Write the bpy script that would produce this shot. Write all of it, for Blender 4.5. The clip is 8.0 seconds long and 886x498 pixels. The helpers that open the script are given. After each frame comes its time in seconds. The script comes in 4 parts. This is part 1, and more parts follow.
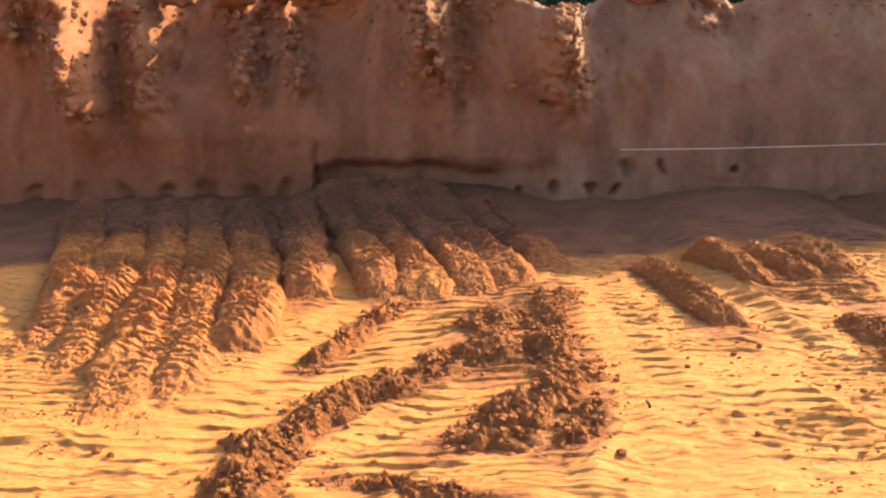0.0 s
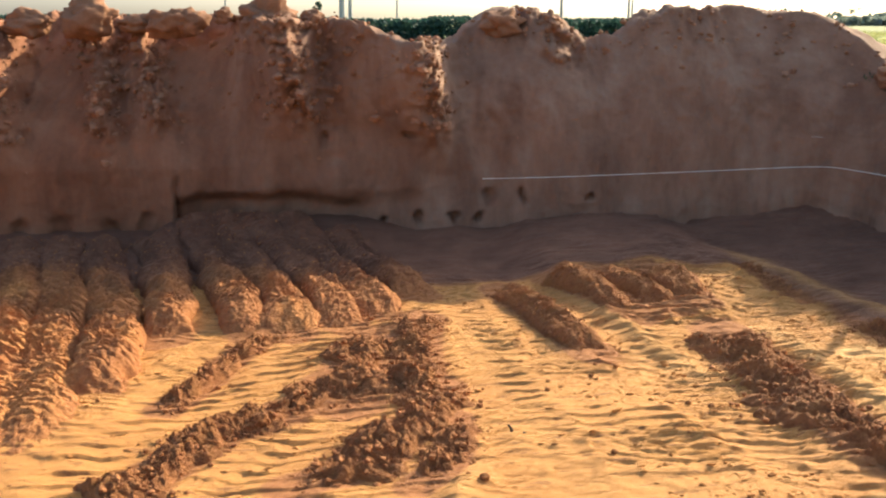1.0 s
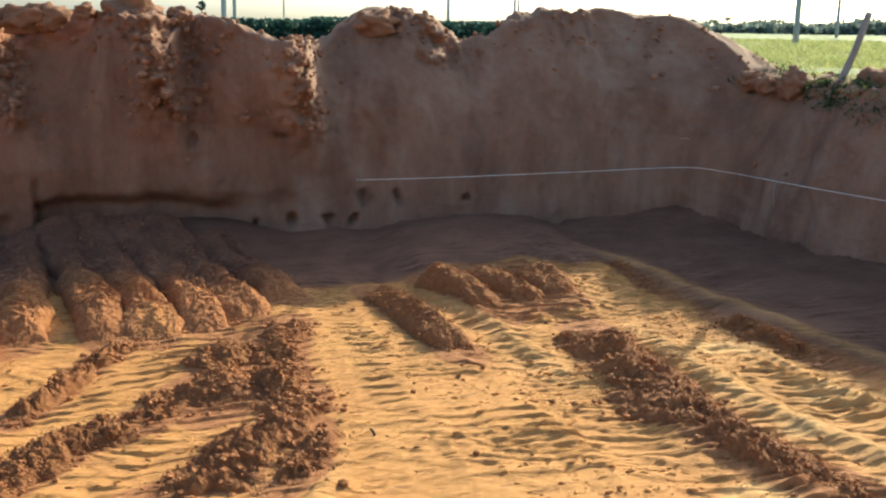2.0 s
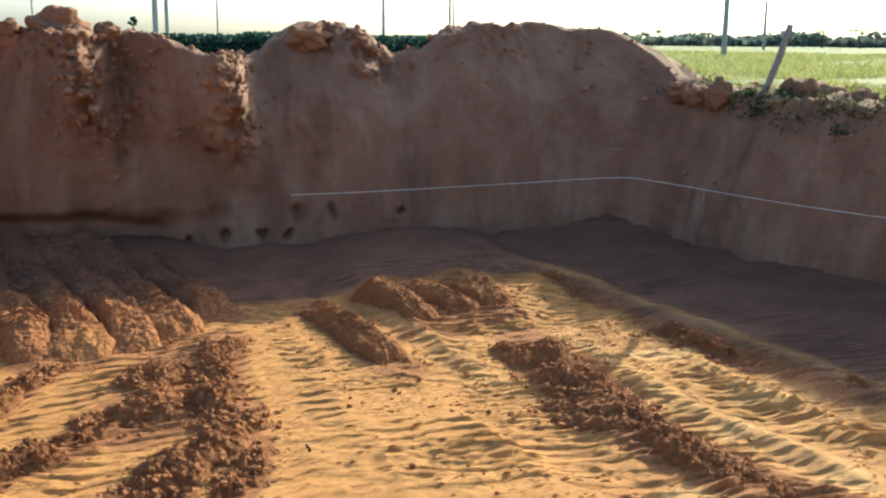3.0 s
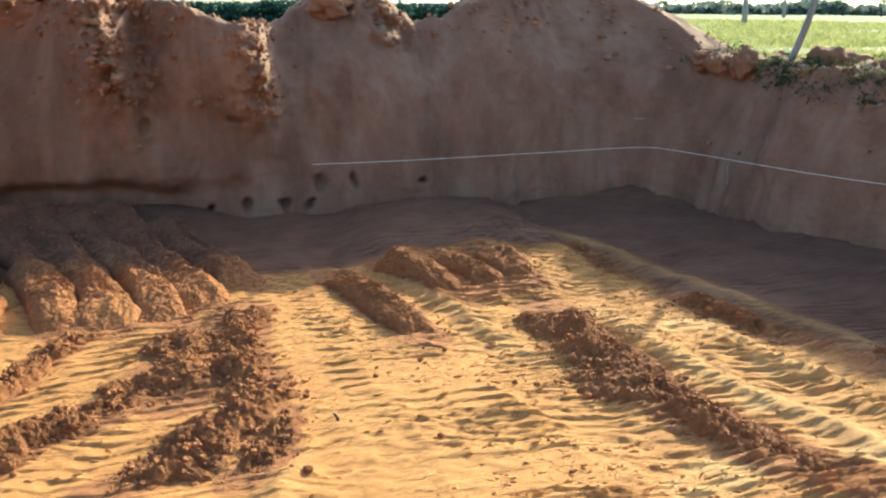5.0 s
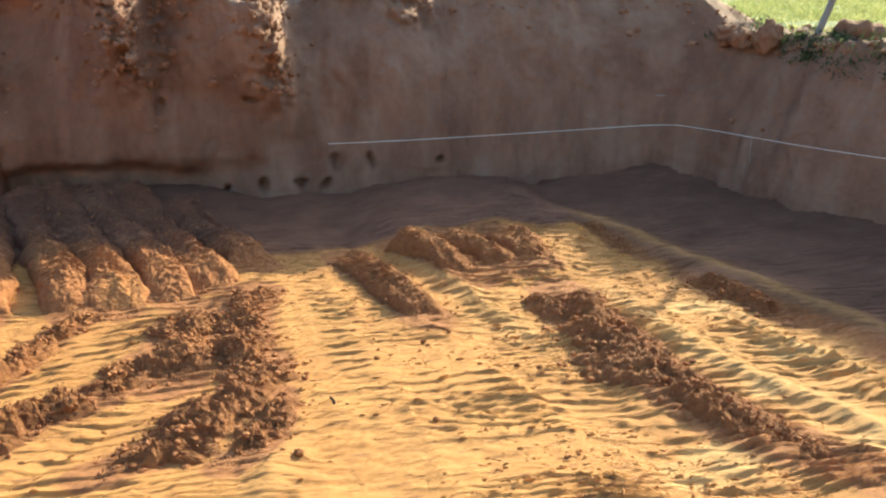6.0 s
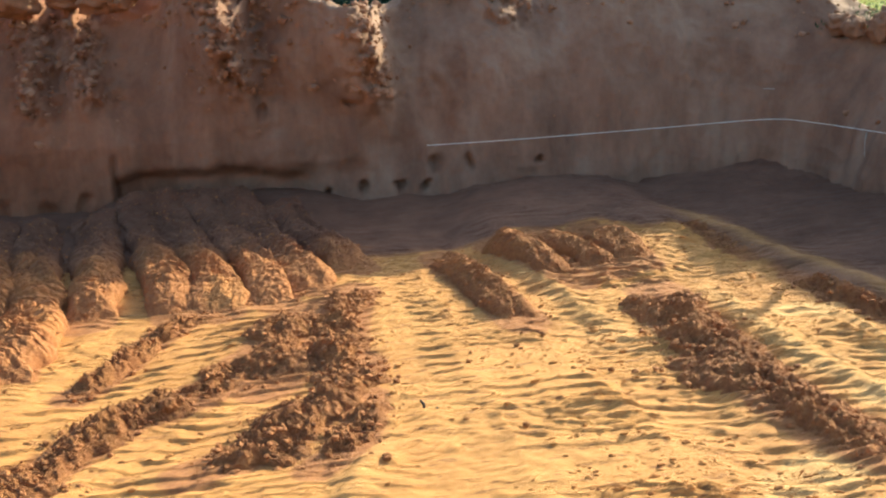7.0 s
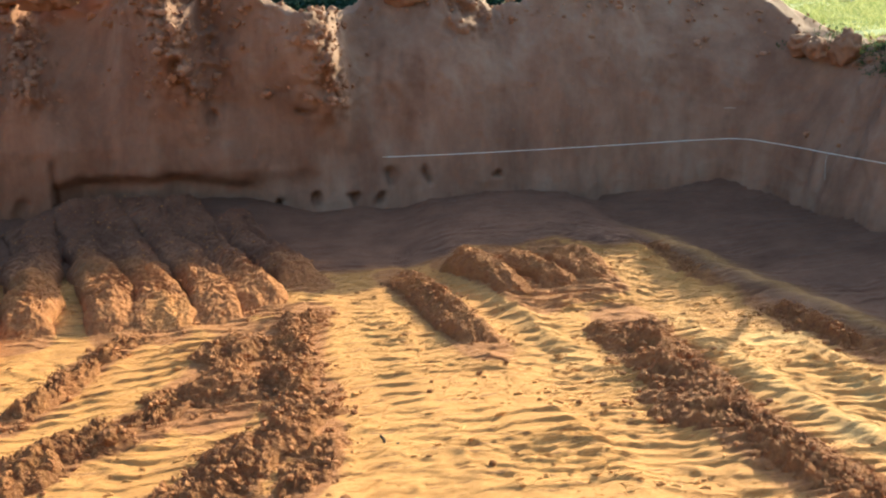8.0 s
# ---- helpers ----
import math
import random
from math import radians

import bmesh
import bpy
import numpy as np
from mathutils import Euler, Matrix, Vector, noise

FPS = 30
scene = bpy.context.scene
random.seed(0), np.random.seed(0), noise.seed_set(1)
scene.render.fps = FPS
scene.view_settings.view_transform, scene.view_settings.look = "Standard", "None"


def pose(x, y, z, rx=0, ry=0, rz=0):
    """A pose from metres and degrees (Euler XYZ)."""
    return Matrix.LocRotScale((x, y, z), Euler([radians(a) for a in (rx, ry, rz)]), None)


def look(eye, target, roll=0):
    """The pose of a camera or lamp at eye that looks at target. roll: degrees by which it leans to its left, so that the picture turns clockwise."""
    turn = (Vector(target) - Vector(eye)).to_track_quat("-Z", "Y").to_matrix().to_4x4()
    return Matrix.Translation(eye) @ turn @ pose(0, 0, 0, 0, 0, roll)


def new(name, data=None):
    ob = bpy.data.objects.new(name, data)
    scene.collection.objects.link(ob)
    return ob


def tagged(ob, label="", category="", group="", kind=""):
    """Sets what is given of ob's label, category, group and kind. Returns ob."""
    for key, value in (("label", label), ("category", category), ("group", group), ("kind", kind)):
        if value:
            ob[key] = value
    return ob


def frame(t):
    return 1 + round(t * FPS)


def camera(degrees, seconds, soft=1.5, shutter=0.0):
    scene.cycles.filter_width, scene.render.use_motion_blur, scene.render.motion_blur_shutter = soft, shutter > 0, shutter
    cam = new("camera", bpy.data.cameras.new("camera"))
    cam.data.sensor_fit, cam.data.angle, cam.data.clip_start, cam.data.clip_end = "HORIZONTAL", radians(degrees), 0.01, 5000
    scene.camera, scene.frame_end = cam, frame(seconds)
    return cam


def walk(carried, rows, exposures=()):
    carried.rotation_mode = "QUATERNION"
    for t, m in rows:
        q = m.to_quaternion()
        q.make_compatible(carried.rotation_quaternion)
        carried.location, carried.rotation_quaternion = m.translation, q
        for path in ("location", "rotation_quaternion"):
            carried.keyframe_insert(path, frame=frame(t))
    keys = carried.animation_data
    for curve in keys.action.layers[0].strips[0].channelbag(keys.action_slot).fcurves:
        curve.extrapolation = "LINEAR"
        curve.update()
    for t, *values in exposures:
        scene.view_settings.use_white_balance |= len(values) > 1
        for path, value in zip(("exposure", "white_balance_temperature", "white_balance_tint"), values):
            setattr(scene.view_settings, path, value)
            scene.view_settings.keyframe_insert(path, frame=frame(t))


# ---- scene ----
cam = camera(48.0, 8.0, soft=2.2)
PATH = [
    (0, (0.169, 0.205, 2.579), (0.155, 2.142, 2.079), -0.3),
    (0.5, (0.198, 0.191, 2.589), (0.3, 2.125, 2.091), -0.0),
    (1, (0.23, 0.128, 2.622), (0.474, 2.062, 2.176), 0.1),
    (1.5, (0.303, 0.177, 2.608), (0.665, 2.096, 2.175), 0.3),
    (2, (0.447, 0.19, 2.59), (0.904, 2.087, 2.151), 0.9),
    (3.5, (0.493, 0.16, 2.586), (1.083, 2.028, 2.183), 0.3),
    (4, (0.421, 0.163, 2.589), (1.006, 2.028, 2.168), 0.3),
    (4.5, (0.363, 0.189, 2.58), (0.938, 2.052, 2.136), 0.5),
    (6, (0.699, 0.241, 2.584), (1.163, 2.117, 2.07), -0.1),
    (6.5, (0.811, 0.224, 2.597), (1.217, 2.111, 2.074), -0.9),
    (7, (0.84, 0.278, 2.594), (1.087, 2.196, 2.081), -2.2),
    (7.5, (0.812, 0.505, 2.574), (1.158, 2.404, 2.052), -0.3),
    (8, (0.773, 0.658, 2.63), (1.131, 2.56, 2.124), -0.3),
]

EXPOSURES = [(0.0, 1.3, 7150, 19), (1.0, 0.98, 5900, 5), (1.5, 0.88, 5550, 0), (2.0, 0.8, 5300, -4), (3.5, 0.74, 5150, -5), (4.5, 0.97, 5100, -6), (6.0, 1.12, 5400, -6), (8.0, 1.15, 5400, -7)]
walk(cam, [(t, look(eye, target, roll)) for t, eye, target, roll in PATH], EXPOSURES)

# ---- light: low sun ahead and to the right, behind the pit's rim ----
SUN_AZ, SUN_EL = 47.5, 26.2
world = bpy.data.worlds.new("sky")
scene.world = world
world.use_nodes = True
wt = world.node_tree
sky = wt.nodes.new("ShaderNodeTexSky")
sky.sky_type = "NISHITA"
sky.sun_disc = False
sky.sun_elevation = radians(SUN_EL)
sky.sun_rotation = radians(SUN_AZ)
sky.air_density, sky.dust_density, sky.ozone_density = 0.75, 3.0, 0.6
wt.links.new(sky.outputs[0], wt.nodes["Background"].inputs[0])
wt.nodes["Background"].inputs[1].default_value = 0.18
sun_way = Vector((math.sin(radians(SUN_AZ)) * math.cos(radians(SUN_EL)), math.cos(radians(SUN_AZ)) * math.cos(radians(SUN_EL)), math.sin(radians(SUN_EL))))
sun = new("sun", bpy.data.lights.new("sun", "SUN"))
sun.data.energy, sun.data.angle, sun.data.color = 5.4, radians(0.6), (1.0, 0.81, 0.53)
sun.matrix_basis = look(sun_way * 60, (0, 0, 0))


# ---- materials ----
def material(name, build, rough=0.9):
    m = bpy.data.materials.new(name)
    m.use_nodes = True
    t = m.node_tree
    b = t.nodes["Principled BSDF"]
    b.inputs["Roughness"].default_value = rough
    b.inputs["Specular IOR Level"].default_value = 0.25
    build(t, b)
    return m


def noise_node(t, scale, detail=6.0, rough=0.6, stretch=(1, 1, 1), space="Object"):
    co, mp, n = t.nodes.new("ShaderNodeTexCoord"), t.nodes.new("ShaderNodeMapping"), t.nodes.new("ShaderNodeTexNoise")
    mp.inputs["Scale"].default_value = stretch
    n.inputs["Scale"].default_value, n.inputs["Detail"].default_value, n.inputs["Roughness"].default_value = scale, detail, rough
    t.links.new(co.outputs[space], mp.inputs[0])
    t.links.new(mp.outputs[0], n.inputs["Vector"])
    return n.outputs[0]


def ramp(t, fac, *stops):
    r = t.nodes.new("ShaderNodeValToRGB")
    while len(r.color_ramp.elements) < len(stops):
        r.color_ramp.elements.new(0.5)
    for e, (p, c) in zip(r.color_ramp.elements, stops):
        e.position, e.color = p, (*c, 1)
    t.links.new(fac, r.inputs[0])
    return r.outputs[0]


def mix(t, fac, a, b, mode="MIX"):
    n = t.nodes.new("ShaderNodeMix")
    n.data_type, n.blend_type = "RGBA", mode
    for sock, v in ((n.inputs[0], fac), (n.inputs[6], a), (n.inputs[7], b)):
        if isinstance(v, bpy.types.NodeSocket):
            t.links.new(v, sock)
        else:
            sock.default_value = v if isinstance(v, float) else (*v, 1)
    return n.outputs[2]


def bump(t, b, height, strength, distance):
    n = t.nodes.new("ShaderNodeBump")
    n.inputs["Strength"].default_value, n.inputs["Distance"].default_value = strength, distance
    t.links.new(height, n.inputs["Height"])
    if b.inputs["Normal"].links:
        t.links.new(b.inputs["Normal"].links[0].from_socket, n.inputs["Normal"])
    t.links.new(n.outputs[0], b.inputs["Normal"])


DUST_A, DUST_B = (0.61, 0.295, 0.08), (0.48, 0.204, 0.054)
RED_A, RED_B, RED_C = (0.41, 0.163, 0.053), (0.235, 0.09, 0.033), (0.53, 0.232, 0.072)


WALL_DARK, WALL_MID = (0.158, 0.086, 0.053), (0.242, 0.14, 0.086)


def red_soil(t, scale=1.0):
    big = ramp(t, noise_node(t, 0.9 * scale, 5), (0.35, RED_B), (0.62, RED_A))
    fine = ramp(t, noise_node(t, 22 * scale, 8, 0.7), (0.36, RED_B), (0.5, RED_A), (0.68, RED_C))
    return mix(t, 0.6, big, fine)


def build_floor(t, b):
    # loose soil cover, which also carries the shade painted near the walls
    loose = t.nodes.new("ShaderNodeAttribute")
    loose.attribute_name = "loose"
    dust = mix(t, 0.5, ramp(t, noise_node(t, 0.7, 5), (0.35, DUST_B), (0.65, DUST_A)), ramp(t, noise_node(t, 30, 8, 0.7), (0.3, DUST_B), (0.6, DUST_A)))
    # dark streaks painted into the dust as shadows of small crust steps
    crust_shadow = ramp(t, noise_node(t, 10, 8, 0.72, (0.45, 2.3, 1.0)), (0.56, (0, 0, 0)), (0.62, (0.9, 0.9, 0.9)))
    dust = mix(t, crust_shadow, dust, (0.27, 0.115, 0.04))
    f = t.nodes.new("ShaderNodeMath")
    f.operation, f.use_clamp = "MULTIPLY_ADD", True
    t.links.new(noise_node(t, 14, 6, 0.7), f.inputs[0])
    f.inputs[1].default_value = 0.9
    g = t.nodes.new("ShaderNodeMath")
    g.operation, g.use_clamp = "MULTIPLY_ADD", True
    t.links.new(loose.outputs["Fac"], g.inputs[0])
    g.inputs[1].default_value, g.inputs[2].default_value = 1.9, -0.9
    t.links.new(g.outputs[0], f.inputs[2])
    h = t.nodes.new("ShaderNodeMath")
    h.operation, h.use_clamp = "MULTIPLY", True
    t.links.new(f.outputs[0], h.inputs[0])
    t.links.new(loose.outputs["Fac"], h.inputs[1])
    pale = t.nodes.new("ShaderNodeAttribute")
    pale.attribute_name = "pale"
    dust = mix(t, pale.outputs["Fac"], dust, (0.68, 0.38, 0.13))
    # darker soil tone that paints in the shade below the walls
    shade_tint = t.nodes.new("ShaderNodeAttribute")
    shade_tint.attribute_name = "shade_tint"
    shade_soil = ramp(t, noise_node(t, 2.5, 8, 0.65), (0.35, (0.155, 0.07, 0.037)), (0.65, (0.225, 0.106, 0.057)))
    t.links.new(mix(t, h.outputs[0], dust, mix(t, shade_tint.outputs["Fac"], red_soil(t), shade_soil)), b.inputs["Base Color"])
    bump(t, b, noise_node(t, 22, 9, 0.75, (0.45, 2.0, 1.0)), 0.75, 0.035)
    bump(t, b, noise_node(t, 110, 4, 0.7), 0.4, 0.007)


def build_red(t, b):
    dusty = ramp(t, noise_node(t, 3.5, 7, 0.75), (0.48, (0, 0, 0)), (0.68, (0.6, 0.6, 0.6)))
    t.links.new(mix(t, dusty, red_soil(t), DUST_B), b.inputs["Base Color"])
    bump(t, b, noise_node(t, 20, 8, 0.75), 0.9, 0.05)
    bump(t, b, noise_node(t, 80, 4, 0.7), 0.4, 0.008)


def build_furrow(t, b):
    dusty = ramp(t, noise_node(t, 3.0, 8, 0.78, (1, 1.6, 1)), (0.5, (0, 0, 0)), (0.7, (0.12, 0.12, 0.12)))
    # the wall's shade, painted as darker soil on the ridges' far ends
    shade_tint = t.nodes.new("ShaderNodeAttribute")
    shade_tint.attribute_name = "shade_tint"
    shade_soil = ramp(t, noise_node(t, 2.5, 8, 0.65), (0.35, (0.16, 0.068, 0.035)), (0.65, (0.235, 0.104, 0.053)))
    sandy = t.nodes.new("ShaderNodeAttribute")
    sandy.attribute_name = "sandy"
    near = mix(t, sandy.outputs["Fac"], mix(t, dusty, red_soil(t), DUST_B), mix(t, 0.5, DUST_A, DUST_B))
    t.links.new(mix(t, shade_tint.outputs["Fac"], near, shade_soil), b.inputs["Base Color"])
    bump(t, b, noise_node(t, 16, 8, 0.75, (0.5, 2.2, 1)), 0.7, 0.045)
    bump(t, b, noise_node(t, 80, 4, 0.7), 0.4, 0.008)


def build_wall(t, b):
    streak = ramp(t, noise_node(t, 1.6, 6, 0.6, (1.3, 1.3, 0.28)), (0.34, WALL_DARK), (0.55, WALL_MID), (0.72, (0.3, 0.195, 0.125)))
    co, xyz, west = t.nodes.new("ShaderNodeTexCoord"), t.nodes.new("ShaderNodeSeparateXYZ"), t.nodes.new("ShaderNodeMapRange")
    t.links.new(co.outputs["Object"], xyz.inputs[0])
    t.links.new(xyz.outputs[0], west.inputs[0])
    west.inputs[1].default_value, west.inputs[2].default_value = 1.0, -2.5
    streak = mix(t, west.outputs[0], streak, mix(t, 1.0, streak, (1.08, 0.8, 0.66), "MULTIPLY"))
    t.links.new(mix(t, 0.15, streak, red_soil(t, 0.7)), b.inputs["Base Color"])
    bump(t, b, noise_node(t, 7, 8, 0.65), 0.4, 0.06)
    bump(t, b, noise_node(t, 60, 5, 0.7), 0.25, 0.008)


def build_clod(t, b):
    rnd = t.nodes.new("ShaderNodeNewGeometry")
    c = ramp(t, rnd.outputs["Random Per Island"], (0.0, (0.19, 0.074, 0.029)), (0.5, (0.35, 0.142, 0.049)), (1.0, (0.42, 0.182, 0.061)))
    t.links.new(mix(t, 0.5, c, red_soil(t, 1.5)), b.inputs["Base Color"])
    bump(t, b, noise_node(t, 60, 6, 0.7), 0.5, 0.012)


def build_wall_clod(t, b):
    rnd = t.nodes.new("ShaderNodeNewGeometry")
    c = ramp(t, rnd.outputs["Random Per Island"], (0.0, (0.17, 0.09, 0.054)), (0.5, (0.25, 0.138, 0.082)), (1.0, (0.35, 0.2, 0.12)))
    t.links.new(mix(t, 0.35, c, red_soil(t, 1.2)), b.inputs["Base Color"])
    bump(t, b, noise_node(t, 45, 6, 0.7), 0.5, 0.015)


def build_field(t, b):
    c = ramp(t, noise_node(t, 0.35, 8, 0.7), (0.35, (0.14, 0.17, 0.05)), (0.55, (0.23, 0.235, 0.075)), (0.7, (0.34, 0.27, 0.12)))
    t.links.new(c, b.inputs["Base Color"])
    bump(t, b, noise_node(t, 4, 6, 0.7), 0.6, 0.1)


def leaf(name, dark, light):
    def build(t, b):
        rnd = t.nodes.new("ShaderNodeNewGeometry")
        t.links.new(ramp(t, rnd.outputs["Random Per Island"], (0.0, dark), (1.0, light)), b.inputs["Base Color"])
        tr = t.nodes.new("ShaderNodeBsdfTranslucent")
        t.links.new(b.inputs["Base Color"].links[0].from_socket, tr.inputs[0])
        mx = t.nodes.new("ShaderNodeMixShader")
        mx.inputs[0].default_value = 0.4
        t.links.new(b.outputs[0], mx.inputs[1])
        t.links.new(tr.outputs[0], mx.inputs[2])
        t.links.new(mx.outputs[0], t.nodes["Material Output"].inputs[0])
    return material(name, build, 0.7)


def plain(name, a, c, scale, rough, stretch=(1, 1, 1)):
    def build(t, b):
        t.links.new(ramp(t, noise_node(t, scale, 6, 0.65, stretch), (0.35, a), (0.65, c)), b.inputs["Base Color"])
        bump(t, b, noise_node(t, scale * 3, 5, 0.6, stretch), 0.3, 0.01)
    return material(name, build, rough)


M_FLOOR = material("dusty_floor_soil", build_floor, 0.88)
M_RED = material("loose_red_soil", build_red, 0.95)
M_FURROW = material("dusty_furrow_soil", build_furrow, 0.95)
M_WALL = material("cut_earth_wall", build_wall, 0.95)
M_CLOD = material("soil_clods", build_clod, 0.95)
M_WALL_CLOD = material("wall_clods", build_wall_clod, 0.95)
def build_flake(t, b):
    rnd = t.nodes.new("ShaderNodeNewGeometry")
    t.links.new(ramp(t, rnd.outputs["Random Per Island"], (0.0, (0.42, 0.185, 0.058)), (0.4, DUST_B), (1.0, DUST_A)), b.inputs["Base Color"])
    bump(t, b, noise_node(t, 80, 5, 0.7), 0.4, 0.008)


M_FLAKE = material("crust", build_flake, 0.9)
M_FIELD = material("field_turf", build_field, 0.95)
M_GRASS = leaf("dry_grass", (0.22, 0.25, 0.07), (0.5, 0.46, 0.18))
M_LEAF = leaf("dark_leaves", (0.022, 0.055, 0.042), (0.05, 0.1, 0.07))
M_WEED = leaf("rim_weeds", (0.035, 0.05, 0.02), (0.11, 0.13, 0.045))
# leaves lightened and greyed: distance haze put into the leaf colour
M_SCRUB = leaf("hazy_scrub", (0.13, 0.16, 0.13), (0.22, 0.25, 0.2))
M_BARK = plain("bark", (0.06, 0.04, 0.03), (0.12, 0.09, 0.06), 6, 0.9, (1, 1, 0.2))
M_CONCRETE = plain("pole_concrete", (0.30, 0.29, 0.27), (0.42, 0.41, 0.38), 3, 0.85, (1, 1, 0.3))
M_WOOD = plain("weathered_wood", (0.19, 0.17, 0.135), (0.34, 0.30, 0.24), 12, 0.85, (1, 1, 0.1))
M_STRING = plain("nylon_string", (0.66, 0.59, 0.46), (0.8, 0.73, 0.6), 30, 0.6)
M_PALE = plain("pale_root", (0.30, 0.23, 0.16), (0.42, 0.34, 0.25), 20, 0.85)


# ---- numeric helpers ----
def smooth(a, b, x):
    t = np.clip((np.asarray(x, float) - a) / (b - a), 0, 1)
    return t * t * (3 - 2 * t)


def lattice(ix, iy, seed):
    n = (ix.astype(np.int64) * 374761393 + iy.astype(np.int64) * 668265263 + seed * 1442695041) & 0x7FFFFFFF
    n = ((n ^ (n >> 13)) * 1274126177) & 0x7FFFFFFF
    n = ((n ^ (n >> 16)) * 668265263) & 0x7FFFFFFF
    return ((n ^ (n >> 15)) & 0xFFFF) / 65535.0


def vnoise(x, y, seed=0):
    """Smooth noise from -1 to 1."""
    x, y = np.asarray(x, float), np.asarray(y, float)
    ix, iy = np.floor(x), np.floor(y)
    fx, fy = x - ix, y - iy
    fx, fy = fx * fx * fx * (fx * (6 * fx - 15) + 10), fy * fy * fy * (fy * (6 * fy - 15) + 10)
    a, b = lattice(ix, iy, seed), lattice(ix + 1, iy, seed)
    c, d = lattice(ix, iy + 1, seed), lattice(ix + 1, iy + 1, seed)
    return 2 * ((a * (1 - fx) + b * fx) * (1 - fy) + (c * (1 - fx) + d * fx) * fy) - 1


def fbm(x, y, seed=0, octaves=4, gain=0.5):
    h, amp = 0, 1.0
    for k in range(octaves):
        ca, sa = math.cos(0.6 * k + 0.3), math.sin(0.6 * k + 0.3)
        h = h + amp * vnoise((x * ca - y * sa) * 2 ** k, (x * sa + y * ca) * 2 ** k, seed + 17 * k)
        amp *= gain
    return h


def cells(x, y, seed=0):
    """Distance to the nearest of scattered points, one in each unit cell, and that point's own random number."""
    ix, iy = np.floor(x), np.floor(y)
    best, tag = np.full(np.shape(x), 9.0), np.zeros(np.shape(x))
    for dx in (-1, 0, 1):
        for dy in (-1, 0, 1):
            cx, cy = ix + dx, iy + dy
            px, py = cx + lattice(cx, cy, seed), cy + lattice(cx, cy, seed + 5)
            d = np.hypot(x - px, y - py)
            near = d < best
            best, tag = np.where(near, d, best), np.where(near, lattice(cx, cy, seed + 9), tag)
    return best, tag


def spline(points, step=0.08):
    """Evenly spaced places along a smooth line through the points, with any number of columns."""
    p = np.array(points, float)
    p = np.vstack([2 * p[0] - p[1], p, 2 * p[-1] - p[-2]])
    out = []
    for k in range(1, len(p) - 2):
        for t in np.linspace(0, 1, 24, endpoint=False):
            a, b, c, d = p[k - 1:k + 3]
            out.append(0.5 * (2 * b + (c - a) * t + (2 * a - 5 * b + 4 * c - d) * t * t + (3 * b - a - 3 * c + d) * t ** 3))
    out = np.array(out + [p[-2]])
    s = np.concatenate([[0], np.cumsum(np.hypot(*np.diff(out[:, :2], axis=0).T))])
    t = np.linspace(0, s[-1], max(2, int(s[-1] / step) + 1))
    return np.stack([np.interp(t, s, out[:, k]) for k in range(out.shape[1])], 1)


def along(line, x, y, pad=None):
    """Signed distance (right of the way is positive) and way along a line, for many places; with pad, only for those about as near as that."""
    if pad is not None:
        lo, hi = line[:, :2].min(0) - pad, line[:, :2].max(0) + pad
        ok = (x > lo[0]) & (x < hi[0]) & (y > lo[1]) & (y < hi[1])
        side, way = np.full(x.shape, 9.0), np.full(x.shape, -1.0)
        side[ok], way[ok], total = along(line, x[ok], y[ok])
        return side, way, total
    best, side, way = np.full(x.shape, 1e9), np.zeros(x.shape), np.zeros(x.shape)
    s0 = 0.0
    for (ax, ay), (bx, by) in zip(line[:-1, :2], line[1:, :2]):
        ln = math.hypot(bx - ax, by - ay)
        ux, uy = (bx - ax) / ln, (by - ay) / ln
        t = np.clip((x - ax) * ux + (y - ay) * uy, 0, ln)
        ex, ey = x - ax - t * ux, y - ay - t * uy
        d = np.hypot(ex, ey)
        near = d < best
        best = np.where(near, d, best)
        side = np.where(near, np.where(ex * uy - ey * ux > 0, d, -d), side)
        way = np.where(near, s0 + t, way)
        s0 += ln
    return side, way, s0


def sheet(name, places, material_, closed_u=False, attr=None, shade=True):
    """A mesh from a grid of places, [rows, columns, xyz]."""
    nu, nv = places.shape[:2]
    idx = np.arange(nu * nv).reshape(nu, nv)
    if closed_u:
        idx = np.vstack([idx, idx[:1]])
    q = np.stack([idx[:-1, :-1], idx[1:, :-1], idx[1:, 1:], idx[:-1, 1:]], -1).reshape(-1, 4)
    return raw_mesh(name, places.reshape(-1, 3), q, material_, attr, shade)


def raw_mesh(name, verts, faces, material_, attr=None, shade=True):
    me = bpy.data.meshes.new(name)
    faces = np.asarray(faces)
    n = faces.shape[1]
    me.vertices.add(len(verts))
    me.vertices.foreach_set("co", np.asarray(verts, np.float32).ravel())
    me.loops.add(faces.size)
    me.loops.foreach_set("vertex_index", faces.astype(np.int32).ravel())
    me.polygons.add(len(faces))
    me.polygons.foreach_set("loop_start", np.arange(0, faces.size, n, dtype=np.int32))
    me.polygons.foreach_set("use_smooth", np.full(len(faces), shade))
    for key, values in (attr or {}).items():
        me.attributes.new(key, "FLOAT", "POINT").data.foreach_set("value", np.asarray(values, np.float32).ravel())
    me.materials.append(material_)
    me.update(calc_edges=True)
    me.validate()
    return me


def part(name, me, parent, label="", kind=""):
    ob = new(name, me)
    ob.parent = parent
    return tagged(ob, label, kind=kind)


